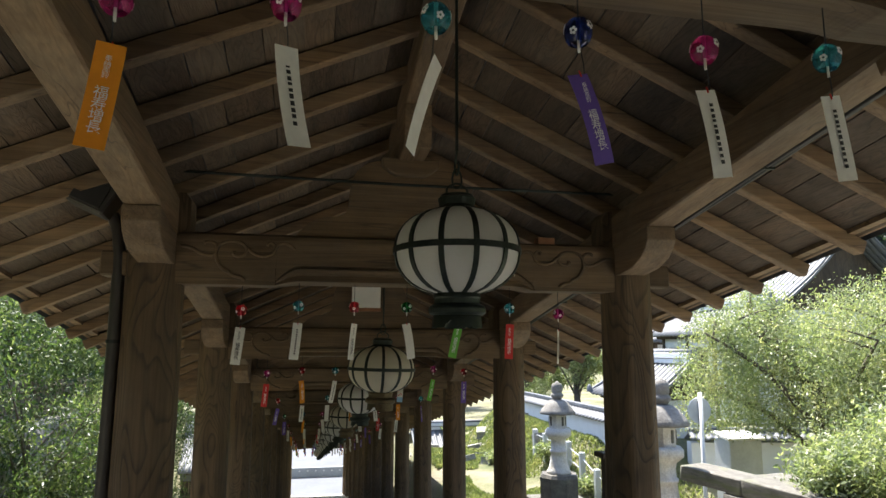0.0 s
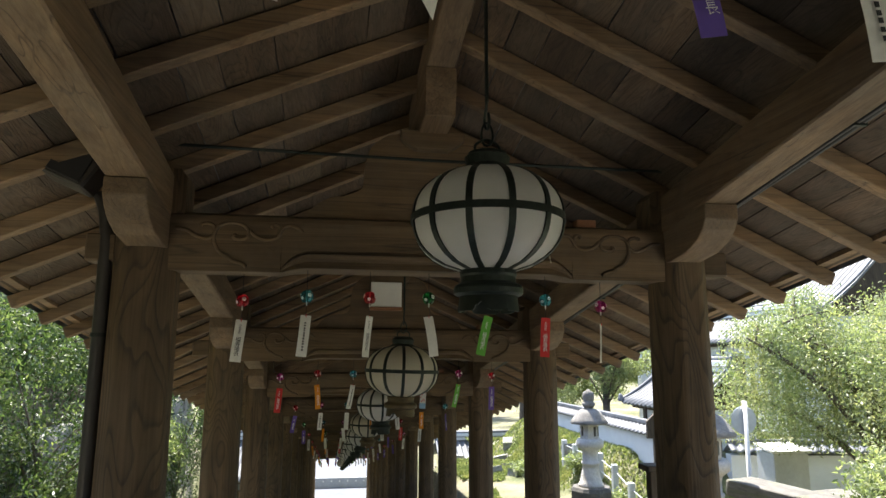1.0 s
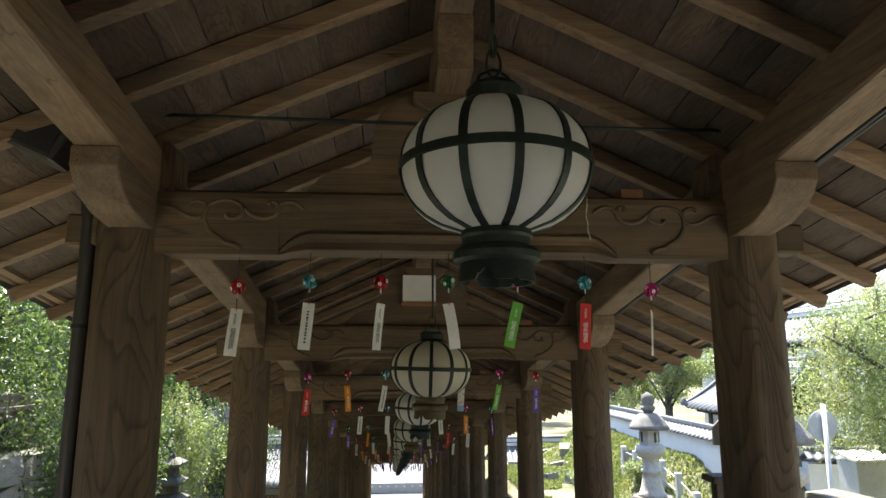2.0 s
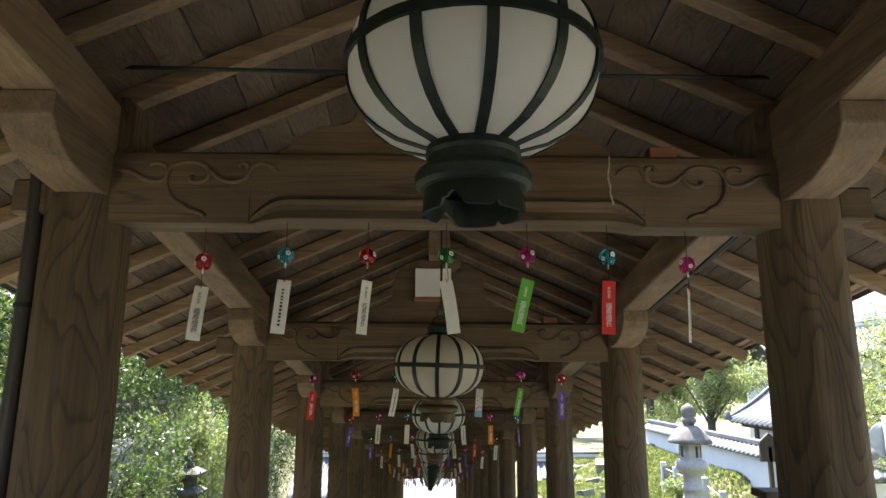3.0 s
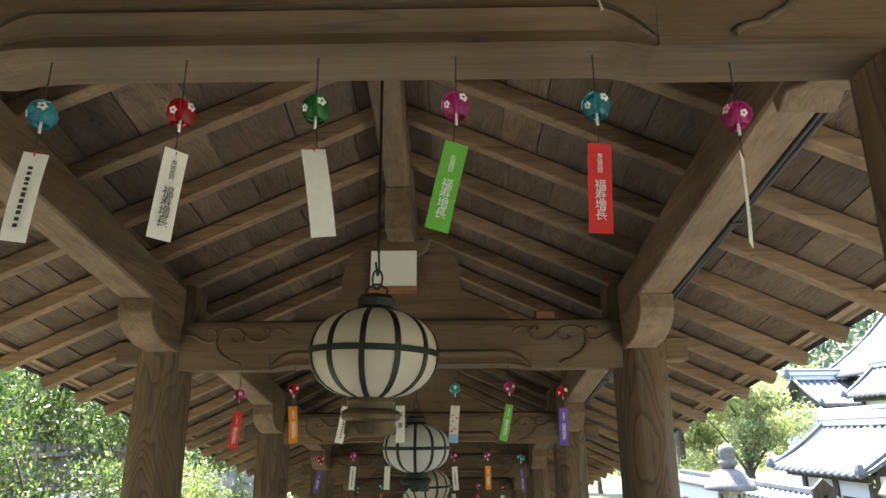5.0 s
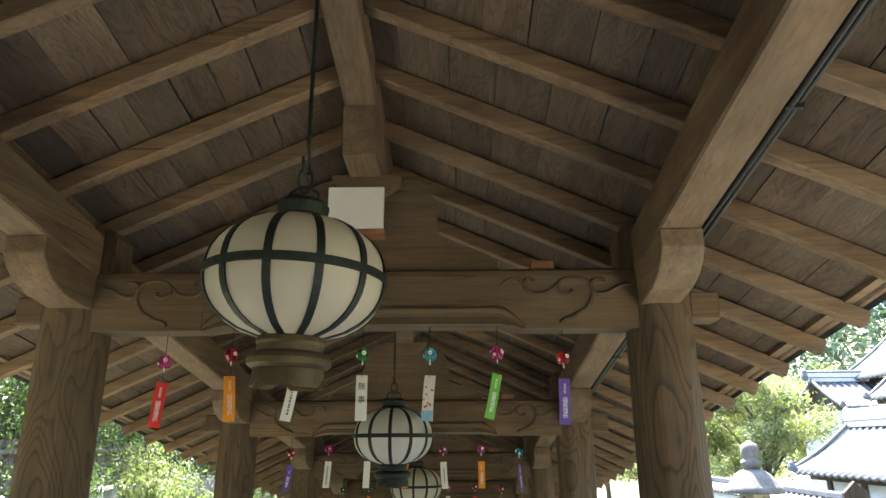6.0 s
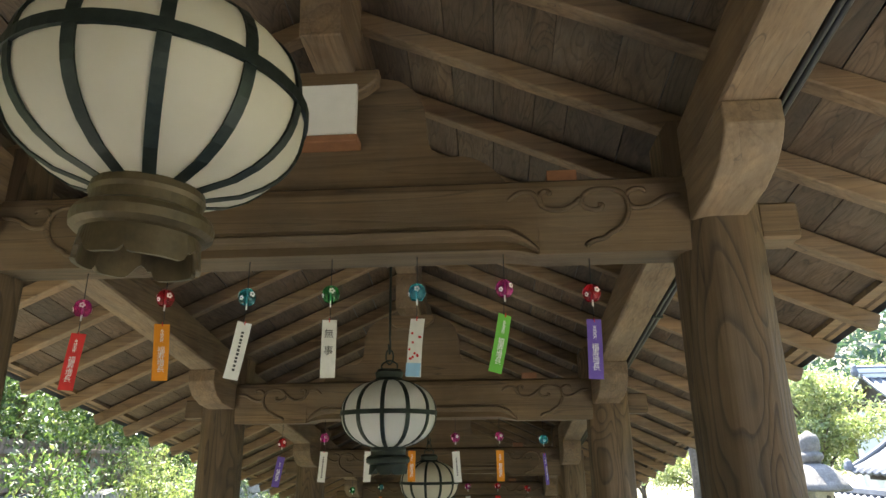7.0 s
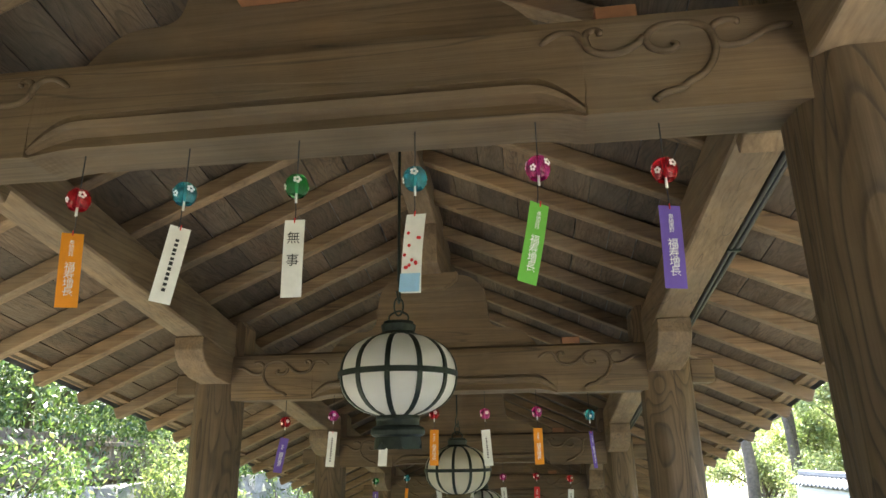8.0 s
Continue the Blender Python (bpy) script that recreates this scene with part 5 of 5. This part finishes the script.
def wind_chime(at, glass_key, front, back, text, turn, swing, tilt, bend, plain_bulb=False):
    """Blown-glass bulb on a cord, clapper inside, card strip below; origin at the bulb's middle."""
    t = holder("wind_chime", f"{glass_key} glass wind chime with {front} paper strip under the beam", "wind chime", pose(*at), "wind chimes along the corridor")
    part("cord", CORD_UP, None, t)
    b = part("bulb", BULBS[glass_key], None, t, f"{glass_key} blown glass bulb", at=pose(0, 0, 0, 0, 0, turn))
    if not plain_bulb:
        tagged(part("blossom", BLOSSOM, None, b), kind="stuff")
    part("clapper", CLAPPER, None, t)
    part("cord", CORD_LOW, None, t, at=pose(0, 0, 0, tilt, swing * 0.4, 0))
    m = pose(0, 0, -0.122, tilt, swing, 0) @ pose(0, 0, 0, 0, 0, turn)
    sm = strip_mesh(front, back, bend)
    s = part("paper_strip", sm, None, t, f"{front} card strip", at=m)
    # eyelet thread
    part("thread", mesh_of(tube([(0, -0.003, -0.012), (0, 0, 0.006)], 0.0025, 5), PAPERS["red"], False, "thread"), None, s)
    ink = "white" if front != "white" else "ink"
    off = pose(0, -0.004, 0)
    if text == "fuku":
        tagged(part("writing", WORDS["hono_" + ink], None, s, at=off @ pose(0, 0, -0.03)), kind="stuff")
        tagged(part("writing", WORDS["fuku_" + ink], None, s, at=off @ pose(0, 0, -0.11)), kind="stuff")
    elif text == "picture":
        tagged(part("dots", DOTS, None, s, at=off), kind="stuff")
        part("band", SKYBAND, None, s, at=off)
    elif text in WORDS:
        tagged(part("writing", WORDS[text], None, s, at=off @ pose(0, 0, -0.045)), kind="stuff")
    elif text == "bars":
        tagged(part("writing", BARS, None, s, at=off), kind="stuff")
    return t


# per frame: glass, front, back, writing, turn, swing, tilt
NEAR = {
    0: [("pink", "orange", "white", "fuku", 8, 7, 0), ("pink", "white", "white", "bars", 34, -9, 0), ("teal", "white", "white", "", 62, 16, 0), ("navy", "purple", "white", "fuku", 12, -16, 0),
        ("pink", "white", "white", "bars", 6, -9, 0), ("teal", "white", "white", "bars", 0, -8, 0), ("pink", "white", "white", "", 20, -6, 0)],
    1: [("red", "white", "white", "fuku", 4, 6, 0), ("teal", "white", "white", "bars", 12, 5, 0), ("red", "white", "white", "fuku", 48, 5, 0), ("green", "white", "red", "", 18, -9, 0),
        ("pink", "green", "white", "fuku", 14, 13, 0), ("teal", "red", "white", "fuku", 6, 3, 0), ("pink", "white", "orange", "bars", 58, 2, 0)],
    2: [("pink", "red", "white", "fuku", 10, 5, 0), ("red", "orange", "white", "fuku", 34, -4, 0), ("teal", "white", "white", "bars", 38, 10, 0), ("green", "white", "purple", "buji", 4, 0, 0),
        ("teal", "white", "sky", "picture", -12, 4, 0), ("pink", "green", "white", "fuku", 30, 12, 0), ("red", "purple", "white", "fuku", 10, 2, 0)],
    3: [("red", "purple", "white", "fuku", 30, 10, 0), ("pink", "white", "white", "bars", 8, 4, 0), ("teal", "white", "white", "", 5, 2, 0), ("red", "orange", "white", "fuku", 3, 1, 0),
        ("pink", "white", "white", "bars", 10, -4, 0), ("pink", "orange", "white", "fuku", 4, 0, 0), ("teal", "purple", "white", "fuku", 62, -4, 0)],
}
rc = random.Random(17)
for k in range(0, LAST):
    y, z = station(k)
    for j in range(7):
        if k in NEAR:
            g, fr, bk, tx, tu, sw, ti = NEAR[k][j]
        else:
            g, fr = rc.choice(["red", "teal", "pink", "green", "pink", "red"]), rc.choice(["white", "white", "white", "white", "red", "orange", "green", "purple", "white"])
            bk, tx, tu, sw, ti = "white", rc.choice(["fuku", "bars", ""]), rc.uniform(-50, 50), rc.uniform(-9, 9), rc.uniform(-3, 3)
        wind_chime((-1.206 + 0.402 * j + rc.uniform(-0.006, 0.006), y + 0.088 + rc.uniform(-0.008, 0.008), z - 0.170 + rc.uniform(-0.006, 0.006) + (0.034 if 0 < j < 6 else 0)), g, fr, bk, tx, tu, sw, ti, rc.uniform(-0.10, 0.10))

# ---- small fittings of the corridor ----
y, z = station(2)
t = holder("plaque", "blank white board in a cedar tray on the strut", "plaque", pose(-0.055, y - 0.055, z))
part("board", box(-0.175, 0.175, 0.0, 0.03, 0.615, 0.895, 0.004), WHITE_SIGN, t)
part("tray", box(-0.185, 0.185, -0.012, 0.10, 0.575, 0.613, 0.004), ORANGE_WOOD, t, "reddish cedar ledge")
y, z = station(1)
t = holder("loudspeaker", "dark grey box loudspeaker fixed under the eave beside the post", "loudspeaker", pose(-2.10, y - 0.33, z + 0.52, -4, 24, 0))
bm = loft([[(-0.15, -0.11, 0.11), (0.15, -0.11, 0.11), (0.15, 0.11, 0.11), (-0.15, 0.11, 0.11)], [(-0.12, -0.10, -0.10), (0.12, -0.10, -0.10), (0.12, 0.10, -0.10), (-0.12, 0.10, -0.10)]])
quiet_bevel(bm, 0.012)
part("cabinet", bm, BROWN_PIPE, t)
part("grille", box(-0.10, 0.10, -0.113, -0.104, -0.08, 0.08, 0.006), BLACK, t, at=pose(0, 0, 0))
part("arm", tube([(0.0, 0.02, 0.09), (0.08, 0.03, 0.12), (0.18, 0.05, 0.1)], 0.012, 6), IRON, t)
t = holder("iron_tie_rod", "thin dark rod across the corridor under the rafters", "tie rod")
yr = 5.385
part("rod", tube([(-1.66, yr, zs(yr) + 0.80), (0, yr - 0.005, zs(yr) + 0.78), (1.66, yr, zs(yr) + 0.79)], 0.011, 8), IRON, t)
t = holder("cable_run", "black cables clipped along the outer side of the purlin", "cable")
for dx, dz, r in ((0.02, 0.012, 0.014), (0.052, 0.022, 0.017), (0.03, 0.05, 0.012)):
    pts = [(KETA_X1 + dx, yy, zs(yy) + KETA_Z0 + dz + 0.004 * math.sin(yy * 3 + dx * 90)) for yy in [YA + 0.4 * i for i in range(int((YB - YA) / 0.4))]]
    part("cable", tube(pts, r, 6), BLACK, t, smooth=True)
for k in range(1, 8):
    yy = station(k)[0] - 1.5
    part("clip", box(KETA_X1 - 0.003, KETA_X1 + 0.072, yy - 0.012, yy + 0.012, zs(yy) + KETA_Z0 - 0.005, zs(yy) + KETA_Z0 + 0.06, 0.002), IRON, t)
y, z = station(1)
t = holder("downpipe", "dark brown round pipe running down the outer side of the post", "pipe", pose(0, y, z))
part("pipe", tube(spline([(-2.10, 0.06, 0.48), (-2.05, 0.06, 0.33), (-2.032, 0.06, 0.0), (-2.032, 0.06, -1.2), (-2.032, 0.06, -FLOOR_DROP)], 5), 0.042, 12), BROWN_PIPE, t, smooth=True)
for h in (-0.4, -1.6):
    part("strap", lathe([(0.044, -0.012), (0.048, -0.012), (0.048, 0.012), (0.044, 0.012)], 14, None, False), IRON, t, at=pose(-2.032, 0.06, h))
